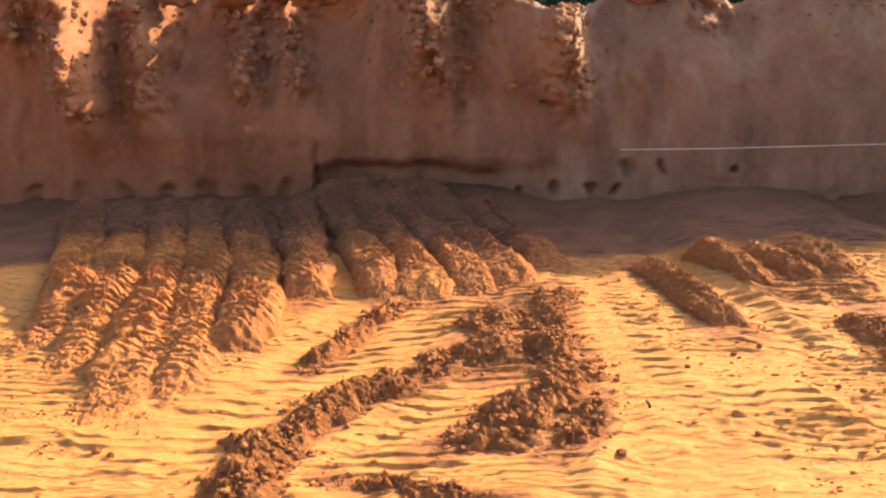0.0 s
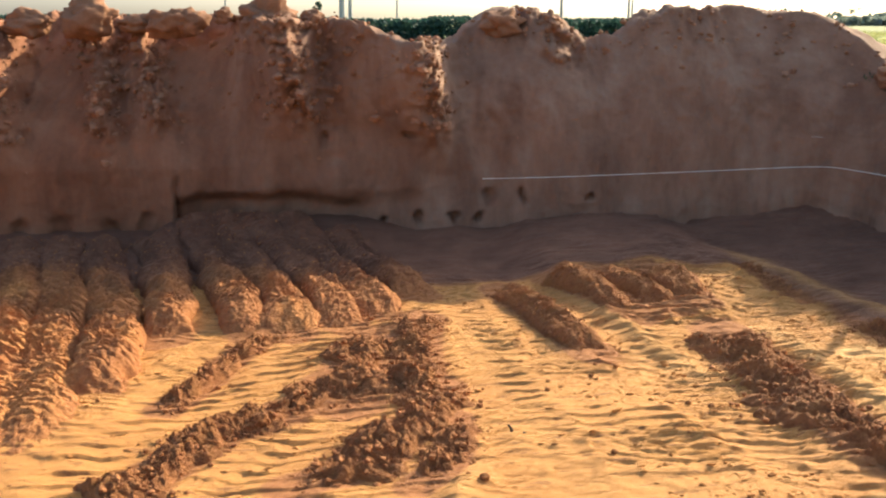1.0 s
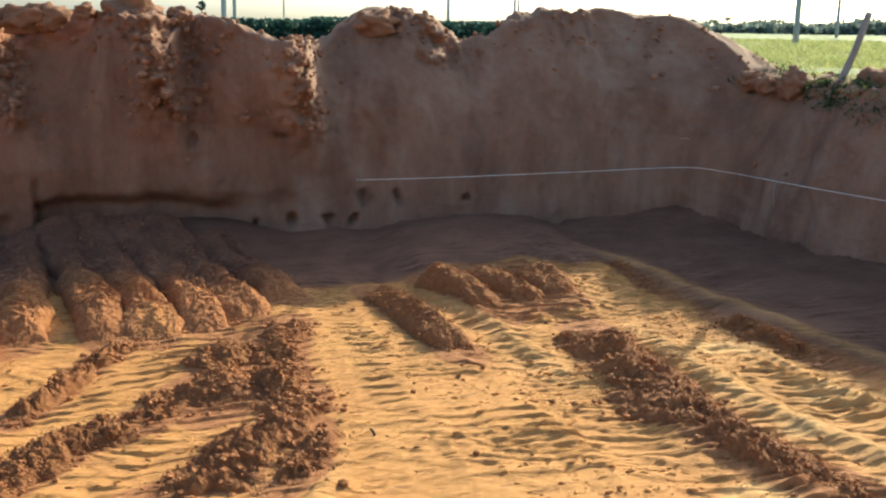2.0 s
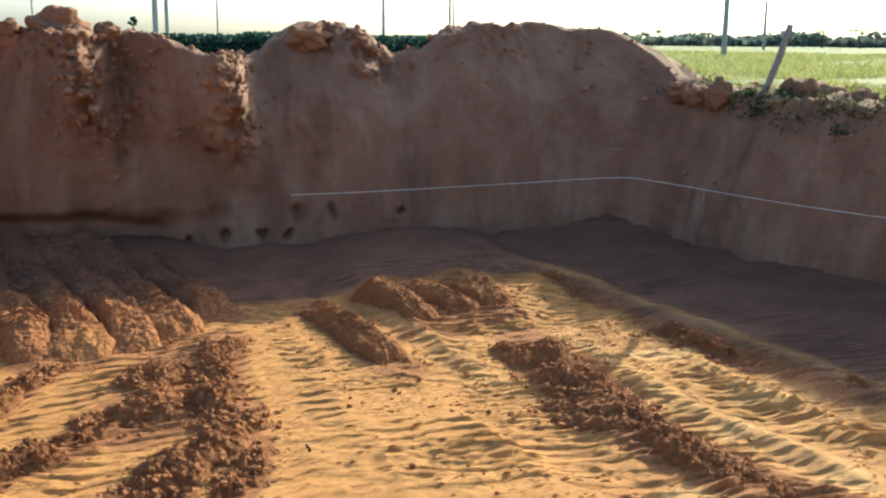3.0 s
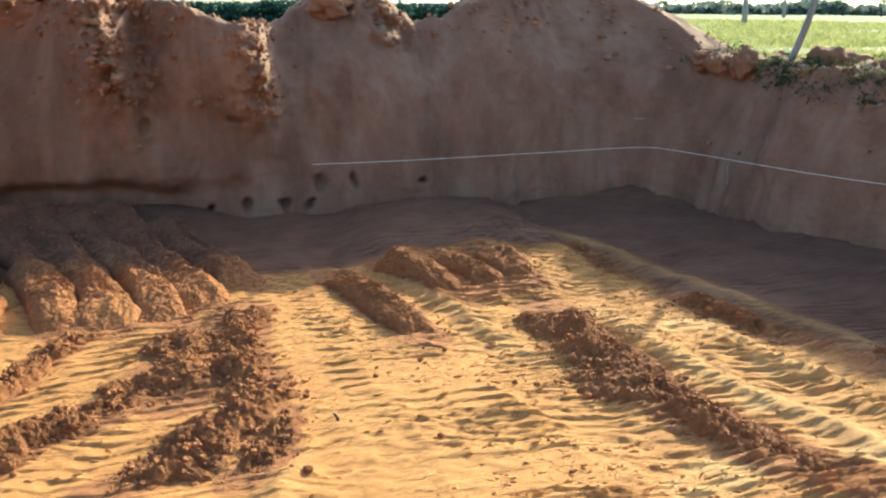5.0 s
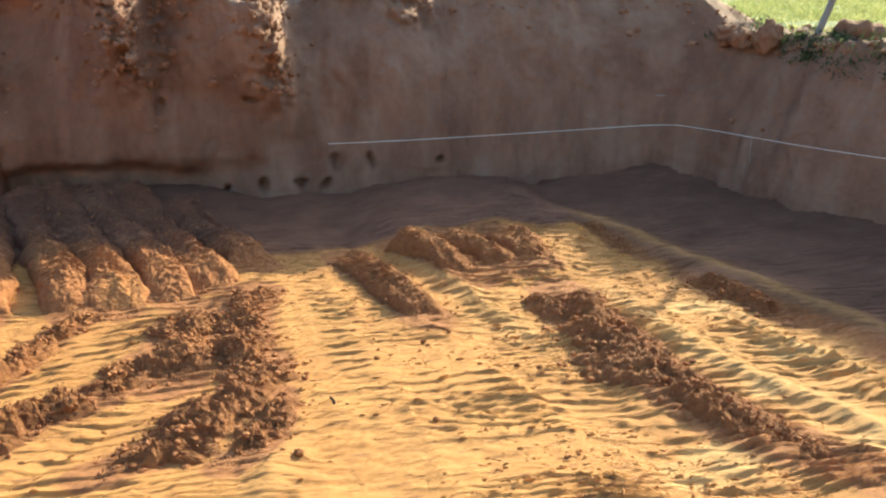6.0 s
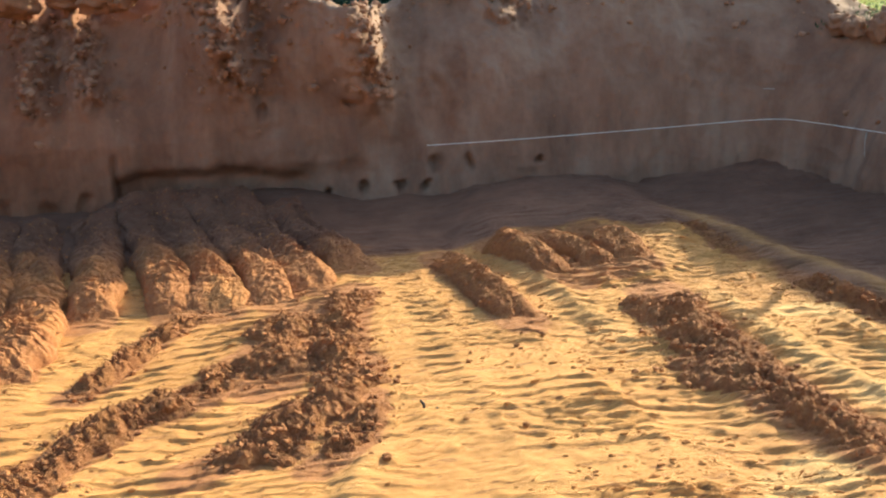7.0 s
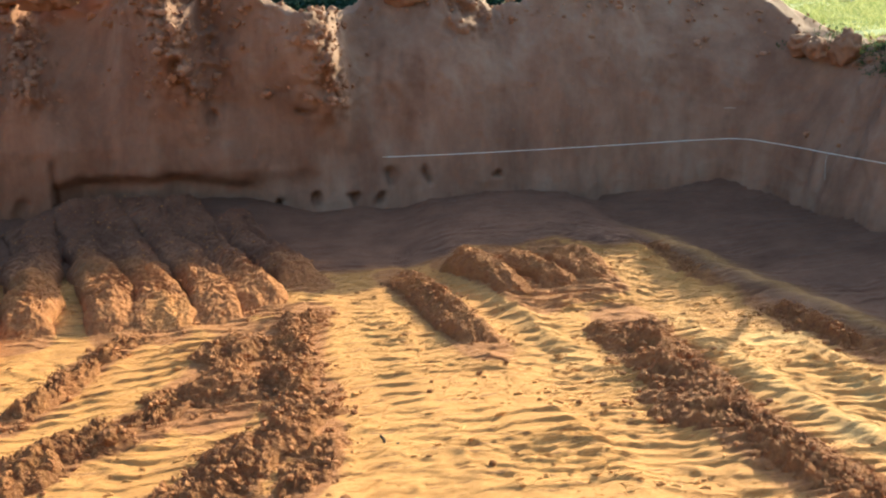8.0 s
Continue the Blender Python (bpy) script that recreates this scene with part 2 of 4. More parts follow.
# ---- lumps: a few rough stones of soil, strewn in numbers ----
def lump_shapes(count, subdivisions, seed):
    shapes = []
    for k in range(count):
        bm = bmesh.new()
        bmesh.ops.create_icosphere(bm, subdivisions=subdivisions + 1, radius=1.0)
        for v in bm.verts:
            p = v.co.normalized()
            v.co = p * (1 + 0.45 * noise.noise(p * 1.3 + Vector((k * 7.1 + seed, 0, 0))) + 0.4 * noise.noise(p * 3.1 + Vector((0, k * 3.7 + seed, 0))))
        shapes.append((np.array([v.co for v in bm.verts]), np.array([[v.index for v in f.verts] for f in bm.faces])))
        bm.free()
    return shapes


LUMPS, CRUMBS = lump_shapes(9, 1, 3), lump_shapes(9, 0, 5)
rng = np.random.default_rng(11)


def strewn(name, places, sizes, material_, squash=0.75):
    """One mesh of many lumps, at the places (their centres)."""
    vs, fs, base = [], [], 0
    for p, r in zip(places, sizes):
        v, f = (LUMPS if r > 0.014 else CRUMBS)[int(rng.integers(9))]
        a, b = rng.uniform(0, 6.28, 2)
        ca, sa, cb, sb = math.cos(a), math.sin(a), math.cos(b), math.sin(b)
        m = np.array([[ca, -sa, 0], [sa, ca, 0], [0, 0, 1]]) @ np.array([[1, 0, 0], [0, cb, -sb], [0, sb, cb]])
        m = np.diag([1, 1, squash]) @ m @ np.diag(rng.uniform(0.75, 1.3, 3))
        vs.append(v @ m.T * r + p)
        fs.append(f + base)
        base += len(v)
    return raw_mesh(name, np.vstack(vs), np.vstack(fs), material_, shade=False)


# ---- the pit's plan: foot of the walls, one closed line (x, y, rim height, way back to the rim) ----
FIELD_Z = 1.95
FOOT = spline([
    (-16.0, 11.3, 2.6, 1.1), (-9.0, 11.7, 2.75, 1.15), (-6.0, 11.9, 2.8, 1.15), (-4.9, 12.0, 2.8, 0.6), (-4.3, 12.0, 2.75, 0.7), (-3.8, 12.03, 2.65, 1.8), (-3.0, 12.05, 2.62, 1.95), (-1.9, 12.1, 2.6, 1.8),
    (-1.1, 12.2, 2.66, 1.1), (-0.6, 12.15, 2.68, 0.4), (0.0, 12.1, 2.66, 0.2), (0.7, 12.08, 2.56, 0.15), (1.15, 12.05, 2.42, 0.15), (1.7, 12.08, 2.38, 0.25), (2.05, 12.1, 2.4, 1.2), (2.5, 12.1, 2.69, 1.45),
    (3.2, 12.05, 2.67, 1.55), (3.8, 12.0, 2.45, 1.3), (4.2, 12.0, 2.5, 1.1), (4.6, 12.0, 2.78, 1.05), (5.4, 12.0, 2.78, 1.1), (5.85, 12.0, 2.8, 1.25), (6.2, 11.92, 2.7, 1.35), (6.45, 11.75, 2.38, 1.2), (6.65, 11.48, 2.06, 0.95),
    (6.85, 11.0, 2.0, 0.75), (7.0, 10.2, 1.96, 0.7), (7.3, 9.3, 1.96, 0.7), (7.7, 8.4, 1.96, 0.7), (9.3, 4.8, 1.96, 0.7), (12.0, 0.0, 1.96, 0.6), (14.0, -5.0, 1.96, 0.6), (12.5, -9.0, 1.96, 0.6),
    (0.0, -10.0, 1.96, 0.6), (-14.0, -9.0, 1.96, 0.6), (-17.5, -4.0, 2.0, 0.6), (-17.5, 6.0, 2.3, 0.8), (-16.0, 11.3, 2.6, 1.1)], 0.03)[:-1]
seen = (FOOT[:, 0] > -7.5) & (FOOT[:, 1] > 2.0)
keep = seen | (np.arange(len(FOOT)) % 12 == 0)
FOOT = FOOT[keep]

# ---- floor: tyre tracks pressed into dust, rising to the foot of the walls ----
TRACKS = [  # line, width, depth, lug spacing, slant of the lugs (0: chevrons)
    ([(1.45, 10.6), (1.47, 9.7), (1.43, 8.9), (1.41, 7.9), (1.44, 6.8), (1.52, 5.9), (1.57, 5.0), (1.6, 3.5)], 0.56, 0.025, 0.19, 0.0),
    ([(2.3, 10.8), (2.38, 10.0), (2.46, 8.75), (2.6, 7.8), (2.78, 6.9), (2.92, 6.2), (3.1, 5.2), (3.3, 4.0)], 0.56, 0.03, 0.20, 0.0),
    ([(1.75, 10.3), (1.32, 9.9), (0.72, 9.15), (0.19, 8.37), (-0.26, 7.57), (-0.55, 6.96), (-0.8, 6.4), (-1.0, 5.7), (-1.1, 5.0), (-1.1, 3.5)], 0.75, 0.03, 0.21, -0.75),
    ([(0.95, 7.4), (0.62, 6.9), (0.37, 6.43), (0.14, 5.97), (-0.09, 5.57), (-0.4, 5.1), (-0.7, 4.0)], 0.5, 0.03, 0.2, -0.6),
    ([(3.3, 8.3), (3.0, 7.2), (2.97, 6.46), (3.05, 6.0), (3.18, 5.48), (3.32, 5.0), (3.6, 4.0)], 0.6, 0.03, 0.2, 0.35),
    ([(4.0, 9.6), (4.15, 8.6), (4.2, 7.6), (4.3, 6.6), (4.5, 5.6), (4.75, 4.6), (5.0, 3.5)], 0.6, 0.03, 0.21, 0.3),
    ([(-3.3, 9.6), (-3.5, 8.8), (-3.65, 8.0), (-3.7, 7.0)], 0.6, 0.025, 0.2, 0.3),
    ([(4.4, 8.6), (4.75, 7.5), (5.1, 6.5), (5.4, 5.6), (5.7, 4.5)], 0.5, 0.025, 0.2, 0.3),
]
TRACKS = [(spline(line, 0.1), w, depth, 0.84 * gap, slant) for line, w, depth, gap, slant in TRACKS]
RIDGES = {  # low mounds of loose soil: line (x, y), half width, height
    "block_west": ([(0.7, 8.3), (0.52, 7.75), (0.44, 7.3), (0.4, 6.8)], 0.25, 0.11),
    "block_east": ([(1.12, 8.8), (1.02, 8.25), (0.95, 7.65), (0.93, 7.15), (1.0, 6.75)], 0.21, 0.1),
    "wedge_east": ([(1.05, 7.0), (0.95, 6.5), (0.76, 6.2), (0.55, 5.86), (0.3, 5.66), (0.06, 5.52)], 0.19, 0.09),
    "wedge_lower": ([(1.08, 6.35), (1.04, 5.95), (0.94, 5.62), (0.74, 5.38)], 0.13, 0.05),
    "wedge_clump": ([(0.24, 7.3), (0.1, 6.92), (0.0, 6.6)], 0.14, 0.1),
    "wedge_band": ([(0.0, 6.75), (-0.2, 6.52), (-0.45, 6.4), (-0.66, 6.08), (-0.83, 5.75), (-0.93, 5.35), (-0.98, 4.7)], 0.19, 0.075),
    "front_patch": ([(-0.55, 5.22), (-0.15, 5.06), (0.18, 4.95), (0.5, 4.9)], 0.09, 0.035),
    "long_one": ([(3.68, 8.05), (3.57, 7.45), (3.6, 6.5), (3.68, 5.75), (3.8, 5.25), (3.98, 4.8), (4.2, 4.35)], 0.25, 0.12),
    "spill": ([(-0.16, 8.5), (-0.39, 8.05), (-0.58, 7.6), (-0.73, 7.15), (-0.88, 6.82)], 0.13, 0.06),
    "toe_west": ([(4.6, 9.95), (4.7, 9.4), (4.82, 8.8)], 0.16, 0.08),
    "toe_middle": ([(4.95, 8.1), (5.05, 7.5), (5.2, 6.85)], 0.16, 0.08),
    "toe_east": ([(5.58, 6.4), (5.72, 5.95)], 0.14, 0.08),
}
RIBS_EAST = [  # dug ribs that stand on the open floor, from their near ends
    [(2.39, 7.42), (2.28, 8.16), (2.18, 8.94), (2.02, 9.67)],
    [(3.05, 8.45), (2.9, 8.98), (2.73, 9.36), (2.59, 9.8)],
    [(3.46, 8.65), (3.33, 9.15), (3.15, 9.47), (3.03, 9.73)],
    [(3.76, 8.77), (3.73, 9.2), (3.62, 9.53), (3.53, 9.76)],
]
FURROWS = [  # dug ridges that run up to the north wall
    [(-3.0, 6.3), (-2.92, 7.2), (-3.05, 8.1), (-3.25, 9.0), (-3.8, 10.6), (-4.2, 11.9)],
    [(-2.58, 5.9), (-2.53, 6.7), (-2.69, 8.1), (-2.87, 9.0), (-3.25, 10.3), (-3.7, 11.9)],
    [(-2.25, 5.3), (-2.12, 5.9), (-2.1, 6.6), (-2.24, 7.8), (-2.48, 9.1), (-2.85, 10.5), (-3.2, 11.9)],
    [(-1.79, 5.5), (-1.76, 6.2), (-1.75, 6.9), (-1.87, 7.8), (-2.15, 9.2), (-2.45, 10.5), (-2.75, 11.9)],
    [(-1.42, 7.0), (-1.5, 7.9), (-1.6, 8.6), (-1.82, 9.6), (-2.05, 10.7), (-2.3, 11.9)],
    [(-1.08, 8.35), (-1.2, 9.3), (-1.38, 10.5), (-1.7, 11.9)],
    [(-0.35, 8.35), (-0.55, 9.3), (-0.76, 10.2), (-1.0, 11.1), (-1.25, 12.3)],
    [(-0.02, 8.4), (-0.16, 9.5), (-0.42, 10.4), (-0.95, 12.3)],
    [(0.44, 8.55), (0.26, 9.6), (-0.02, 10.5), (-0.6, 12.3)],
    [(0.78, 8.9), (0.6, 9.7), (0.32, 10.6), (-0.2, 12.3)],
    [(1.2, 9.6), (0.98, 10.1), (0.75, 10.7), (0.35, 11.8)],
]


def past_shade_edge(x, y):
    """Way past the ragged edge where the walls' shade is painted on the floor."""
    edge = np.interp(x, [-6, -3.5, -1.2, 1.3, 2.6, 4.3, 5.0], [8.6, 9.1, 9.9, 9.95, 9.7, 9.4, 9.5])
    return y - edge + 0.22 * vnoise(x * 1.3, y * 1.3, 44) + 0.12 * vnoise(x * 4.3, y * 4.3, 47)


def loose_or_shade(x, y):
    """Where loose red soil lies, plus painted wall shade, from 0 to 1."""
    c = np.zeros(x.shape)
    for line, half, _ in RIDGES.values():
        d, _, _ = along(spline(line, 0.2), x, y, 0.8)
        c = np.maximum(c, 1 - smooth(half * 0.9, half * 1.5, np.abs(d)))
    for line in FURROWS + RIBS_EAST:
        d, _, _ = along(spline(line, 0.4), x, y, 0.8)
        c = np.maximum(c, 0.95 * (1 - smooth(0.2, 0.28, np.abs(d))) * smooth(6.5, 7.6, y + 0.4 * vnoise(x * 3, y * 3, 43)))
    d, _, _ = along(WINDROW, x, y)
    # painted shade: soil colour past the shade edge and by the windrow
    c = np.maximum(c, smooth(0.0, 0.4, past_shade_edge(x, y)) * (1 - smooth(5.5, 6.5, x)))
    return np.maximum(c, smooth(-0.5, -0.2, -d + 0.15 * vnoise(x * 3, y * 3, 42)) * smooth(3.3, 4.1, x)) * (1 - 0.38 * np.exp(-((d + 0.08) / 0.2) ** 2) * (1 - smooth(10.2, 11.2, y)))


def pale_cover(x, y):
    """Where the floor is powdered with pale dry clay."""
    c = np.zeros(x.shape)
    for cx, cy, r in ((3.55, 4.85, 0.42), (3.2, 4.7, 0.3), (4.5, 4.8, 0.3), (4.25, 5.7, 0.25), (4.9, 6.2, 0.4), (4.55, 7.3, 0.35)):
        c = np.maximum(c, 1 - smooth(0.4, 1.0, np.hypot(x - cx, (y - cy) * 1.3) / r + 0.3 * vnoise(x * 6, y * 8, 55)))
    for (line, _, wide), much in zip(SWELLS, (0.6, 0.35, 0.45, 0.3)):
        d, _, _ = along(line, x, y, 1.0)
        c = np.maximum(c, much * np.exp(-(d / (1.4 * wide)) ** 2))
    d, _, _ = along(WINDROW, x, y)
    return np.maximum(0.8 * c, 0.3 * np.exp(-((d + 0.08) / 0.25) ** 2))


def shade_tint_cover(x, y):
    """Where the walls' shade is painted into the floor colour as darker soil."""
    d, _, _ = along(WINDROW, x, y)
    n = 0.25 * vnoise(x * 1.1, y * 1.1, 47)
    return np.maximum(smooth(0.1, 0.5, past_shade_edge(x, y)) * (1 - smooth(4.8, 5.4, x)), smooth(-0.4, -0.1, -d + 0.5 * n) * smooth(4.0, 4.6, x))


def floor_base(x, y):
    h = 0.035 * fbm(x * 0.5, y * 0.5, 2, 3) + 0.012 * fbm(x * 2.2, y * 2.6, 5, 3)
    alcove = smooth(-1.75, -1.5, x) * (1 - smooth(0.6, 1.4, x))
    h += (0.28 * alcove + (0.17 - 0.1 * smooth(1.8, 2.6, x) * (1 - smooth(4.4, 5.2, x)) + 0.05 * vnoise(x * 1.1, 0 * y, 46)) * (1 - alcove)) * smooth(10.8, 12.3, y)
    h += 0.17 * smooth(8.2, 10.0, y) * smooth(2.1, 2.8, x) * (1 - smooth(4.3, 4.9, x))
    for line, high, wide in SWELLS:
        d, s, total = along(line, x, y, 1.0)
        h += high * np.exp(-(d / wide) ** 2) * smooth(0, 0.5, s) * smooth(0, 0.5, total - s)
    d, _, _ = along(WINDROW, x, y)  # smooth dusty windrow at the foot of the east wall
    h += (0.075 + 0.025 * fbm(x * 3.1, y * 3.1, 41, 3)) * np.exp(-(d / 0.26) ** 2) * (1 - smooth(10.2, 11.2, y)) + (0.2 + 0.08 * vnoise(x * 0.9, y * 0.9, 45)) * smooth(0.25, 2.3, -d) ** 1.2 * (np.abs(d) < 9) * smooth(4.4, 5.4, x)
    return h


SWELLS = [(spline([(4.06, 7.9), (4.07, 6.8), (4.26, 5.9), (4.49, 5.27), (4.65, 4.5)], 0.2), 0.06, 0.13), (spline([(4.7, 7.4), (4.82, 6.98), (4.88, 6.4), (5.0, 5.97), (5.05, 5.5)], 0.2), 0.04, 0.06),
          (spline([(2.62, 9.9), (2.72, 8.8), (2.9, 7.8), (3.0, 7.0)], 0.2), 0.035, 0.12), (spline([(1.1, 5.6), (1.0, 5.3), (0.85, 4.9)], 0.1), 0.06, 0.09)]
WINDROW = spline([(4.5, 11.9), (4.7, 11.0), (4.92, 9.75), (5.17, 8.75), (5.37, 7.75), (5.52, 6.95), (5.9, 5.5), (6.6, 3.5), (8.0, 1.0)], 0.3)


def floor_height(x, y):
    x, y = np.asarray(x, float), np.asarray(y, float)
    h = floor_base(x, y)
    lug_all, flat_all = np.zeros(x.shape), np.zeros(x.shape)
    for k, (line, w, depth, gap, slant) in enumerate(TRACKS):
        d, s, total = along(line, x, y, 1.0)
        wob = d + 0.03 * vnoise(s * 1.7, s * 0 + k, 31)
        a = np.abs(wob) / (w / 2)
        body = (1 - smooth(0.7, 1.35, a)) * (s > 0) * (s < total)
        shoulder = np.exp(-((a - 1.2) / 0.18) ** 2) * (s > 0) * (s < total)
        ph = s / gap + (slant * wob / gap if slant else np.where(wob > 0, 0.0, 0.5) - 0.5 * a) + 0.45 * vnoise(s * 1.3 + k, wob * 1.6, 8) + 0.2 * vnoise(s * 5 + k, wob * 6, 9)
        saw = ph % 1.0
        rough = 0.75 + 0.55 * vnoise(s * 3.1 + k, wob * 4.5, 12) + 0.3 * vnoise(s * 9, wob * 9 + k, 13)
        bar = saw ** 1.6 * smooth(0.0, 0.07, 1 - saw) * (0.12 + 0.88 * smooth(0.15, 0.5, a) if not slant else 1.0) * np.clip(rough, 0.12, 1.4)
        fade = smooth(0, 0.6, s) * smooth(0, 0.3, total - s)
        worn = 1 - 0.55 * smooth(6.6, 5.2, y) * (slant == 0)
        h += fade * (-0.6 * depth * body + 0.004 * shoulder * (0.6 + 0.7 * vnoise(s * 5, k + d * 3, 7)) + (0.013 if slant > 0 else 0.021 if slant == 0 else 0.026) * worn * bar * (1 - smooth(0.85, 1.5, a)))
        flat_all = np.maximum(flat_all, body)
    # thin steps in the dried crust, long across the tracks, each with its sharp edge towards the open pit
    east = smooth(1.8, 3.2, x)
    flake = 0.0
    for gap, sx, amp, seed in ((0.31, 0.8, 0.018, 24), (0.17, 1.1, 0.026, 27), (0.10, 1.7, 0.024, 29)):
        ph = (y + 0.10 * x) / gap + 1.3 * vnoise(x * sx, y * 0.8, seed) + 0.35 * vnoise(x * sx * 2.7, y * 2, seed + 1)
        fr = ph % 1.0
        patch = smooth(0.0, 0.35, vnoise(x * 1.3 + 5, y * 3.2, seed + 2) + 0.42 * east - 0.12)
        flake = flake + amp * smooth(0, 0.07, fr) * (1 - fr) ** 1.7 * patch * (1 - 0.6 * flat_all) * (0.6 + 0.75 * east)
    for fx, fy, amp, seed in ((4.6, 11.0, 0.02, 201), (7.5, 19.0, 0.014, 211)):
        _, tag = cells(x * fx + 0.5 * vnoise(x * 3, y * 5, seed + 1), y * fy + 0.5 * vnoise(x * 4, y * 4, seed + 2), seed)
        patch = smooth(-0.15, 0.3, vnoise(x * 0.9, y * 1.4, seed + 3) + 0.45 * east - 0.2)
        flake = flake + amp * (tag - 0.5) * patch * (1 - 0.5 * flat_all)
    inside = smooth(0.3, 1.5, y) * smooth(-6.5, -5.0, x) * (1 - smooth(7.2, 8.5, x))
    inside = inside * (1 - 0.4 * shade_tint_cover(x, y))
    return h + inside * (flake + 0.006 * fbm(x * 9, y * 11, 40, 3))


def floor_sheet():
    def axis(a, b, fine_a, fine_b, fine, coarse):
        return np.concatenate([np.arange(a, fine_a, coarse), np.arange(fine_a, fine_b, fine), np.arange(fine_b, b, coarse)])
    xs = axis(-18.5, 15.0, -5.0, 7.2, 0.018, 0.3)
    ys = np.concatenate([np.arange(-11, 0.2, 0.3), np.arange(0.2, 4.3, 0.06), np.arange(4.3, 10.6, 0.0095), np.arange(10.6, 12.6, 0.03), np.arange(12.6, 13.2, 0.2)])
    gx, gy = np.meshgrid(xs, ys)
    gz = floor_height(gx, gy)
    ob = new("floor", sheet("floor", np.stack([gx, gy, gz], -1).transpose(1, 0, 2), M_FLOOR, attr={"loose": loose_or_shade(gx, gy).T, "pale": pale_cover(gx, gy).T, "shade_tint": shade_tint_cover(gx, gy).T}))
    return tagged(ob, "dusty ochre pit floor pressed with tyre tracks and crusted soil", "pit floor", kind="structure")


floor = floor_sheet()

# ---- walls of the pit ----
PITS = [(1.0, 0.24, 0.045), (1.42, 0.25, 0.05), (1.88, 0.24, 0.07), (2.2, 0.25, 0.05), (2.33, 0.5, 0.075), (2.75, 0.5, 0.055), (3.6, 0.48, 0.05), (0.3, 1.25, 0.06), (1.3, 1.28, 0.05),
        (-4.9, 0.2, 0.1), (-4.35, 0.24, 0.11), (-3.8, 0.2, 0.1), (-3.3, 0.23, 0.1), (-2.8, 0.22, 0.12), (-2.25, 0.2, 0.09), (-1.85, 0.22, 0.09)]


RIBS = [(-5.0, 0.5, 0.5, 1.9), (-4.25, 0.35, 1.1, 1.05), (-3.6, 0.3, 0.75, 1.1), (-2.38, 0.3, 0.6, 1.2), (-1.75, 0.3, 0.6, 1.3), (0.0, 0.6, 0.78, 1.4), (1.5, 0.7, 0.85, 1.25), (3.3, 0.4, 0.35, 2.0)]


def walls():
    n = len(FOOT)
    ring = np.vstack([FOOT[-1:], FOOT, FOOT[:1]])[:, :2]
    tang = ring[2:] - ring[:-2]
    k = np.ones(9) / 9
    tang = np.stack([np.convolve(np.concatenate([tang[-4:, c], tang[:, c], tang[:4, c]]), k, "valid") for c in (0, 1)], 1)
    tang /= np.hypot(tang[:, 0], tang[:, 1])[:, None]
    out = np.stack([-tang[:, 1], tang[:, 0]], 1)  # away from the pit
    ds = np.hypot(*(FOOT[:, :2] - ring[:-2]).T)
    u = np.cumsum(ds)[:, None]
    x, y, rim, back = (FOOT[:, c][:, None] for c in range(4))
    north = smooth(4.5, 8.0, y) * (1 - smooth(5.9, 6.8, x))
    left = (1 - smooth(1.3, 2.3, x)) * north
    v = np.concatenate([np.linspace(-0.08, 1, 100), np.linspace(1.02, 2.0, 36)])[None, :]
    f, c = np.clip(v, -0.1, 1), np.clip(v - 1, 0, 1)
    z = rim * f
    off = np.where(x < 2.0, 0.12 * np.clip(f, 0, 1) + (back + 0.15) * np.clip((z - 0.9) / (rim - 0.9), 0, 1) ** 1.25 * north + back * 0.6 * f * (1 - north), np.minimum(back, 1.0) * np.clip(f, 0, 1) ** 1.7 + np.maximum(back - 1.0, 0) * np.clip((f - 0.6) / 0.4, 0, 1) ** 1.3)
    k2 = np.ones(25) / 25
    off = np.apply_along_axis(lambda q: np.convolve(np.concatenate([q[-12:], q, q[:12]]), k2, 'valid'), 0, off)
    # rounded crest, then down the back of the heap to the field
    heap = np.maximum(rim - FIELD_Z, 0.02)
    off = off + 2.6 * c
    z = z + np.where(c > 0, 0.03 * np.sin(np.pi * np.clip(c * 3, 0, 1)) - (heap + 0.06) * smooth(0.08, 0.7, c), 0)
    # vertical gullies and buttresses, lumps above, scraped flat below
    w = u + 0.0 * v
    top = smooth(0.85, 1.75, z + 0.35 * fbm(w * 0.9, z * 0.7, 92, 3)) * (1 - 0.6 * smooth(0.3, 1, c)) * (0.35 + 0.65 * left)
    d = 0.10 * fbm(w * 0.8, z * 0.35, 51, 4) + 0.05 * fbm(w * 2.6, z * 0.9, 52, 4)
    rib, near = 0.0, 0.0
    for xe, wl, amp, z0 in RIBS:
        q, fall = x - (xe + 0.16 * (2.2 - z)), 0.5 if xe > 1 else 0.34
        rib = np.maximum(rib, amp * np.where(q < 0, np.exp(-(q / wl) ** 2), 1 - smooth(-0.05, fall, q)) * smooth(z0 - 0.55, z0 + 0.75, z))
        near = np.maximum(near, np.exp(-((q - 0.05) / 0.3) ** 2) * smooth(z0 - 0.2, z0 + 0.3, z))
    top = top * (1 - 0.85 * left * (1 - near) * (1 - smooth(2.2, 2.6, z)))
    d = d - 0.13 * north * near * fbm(w * 8, z * 6.5, 59, 4, 0.6)
    d = d - rib * north * (1 - 0.8 * smooth(0.15, 0.8, c))
    d = d - 0.06 * left * top * (fbm(w * 3.4, z * 2.4, 57, 5, 0.6) + 0.2) - 0.04 * top * (1 - 2 * np.abs(fbm(w * 6, z * 5, 58, 4, 0.6)))
    cd, ct = cells(w * 3.2 + 0.3 * vnoise(w * 6, z * 6, 61), z * 3.0, 62)
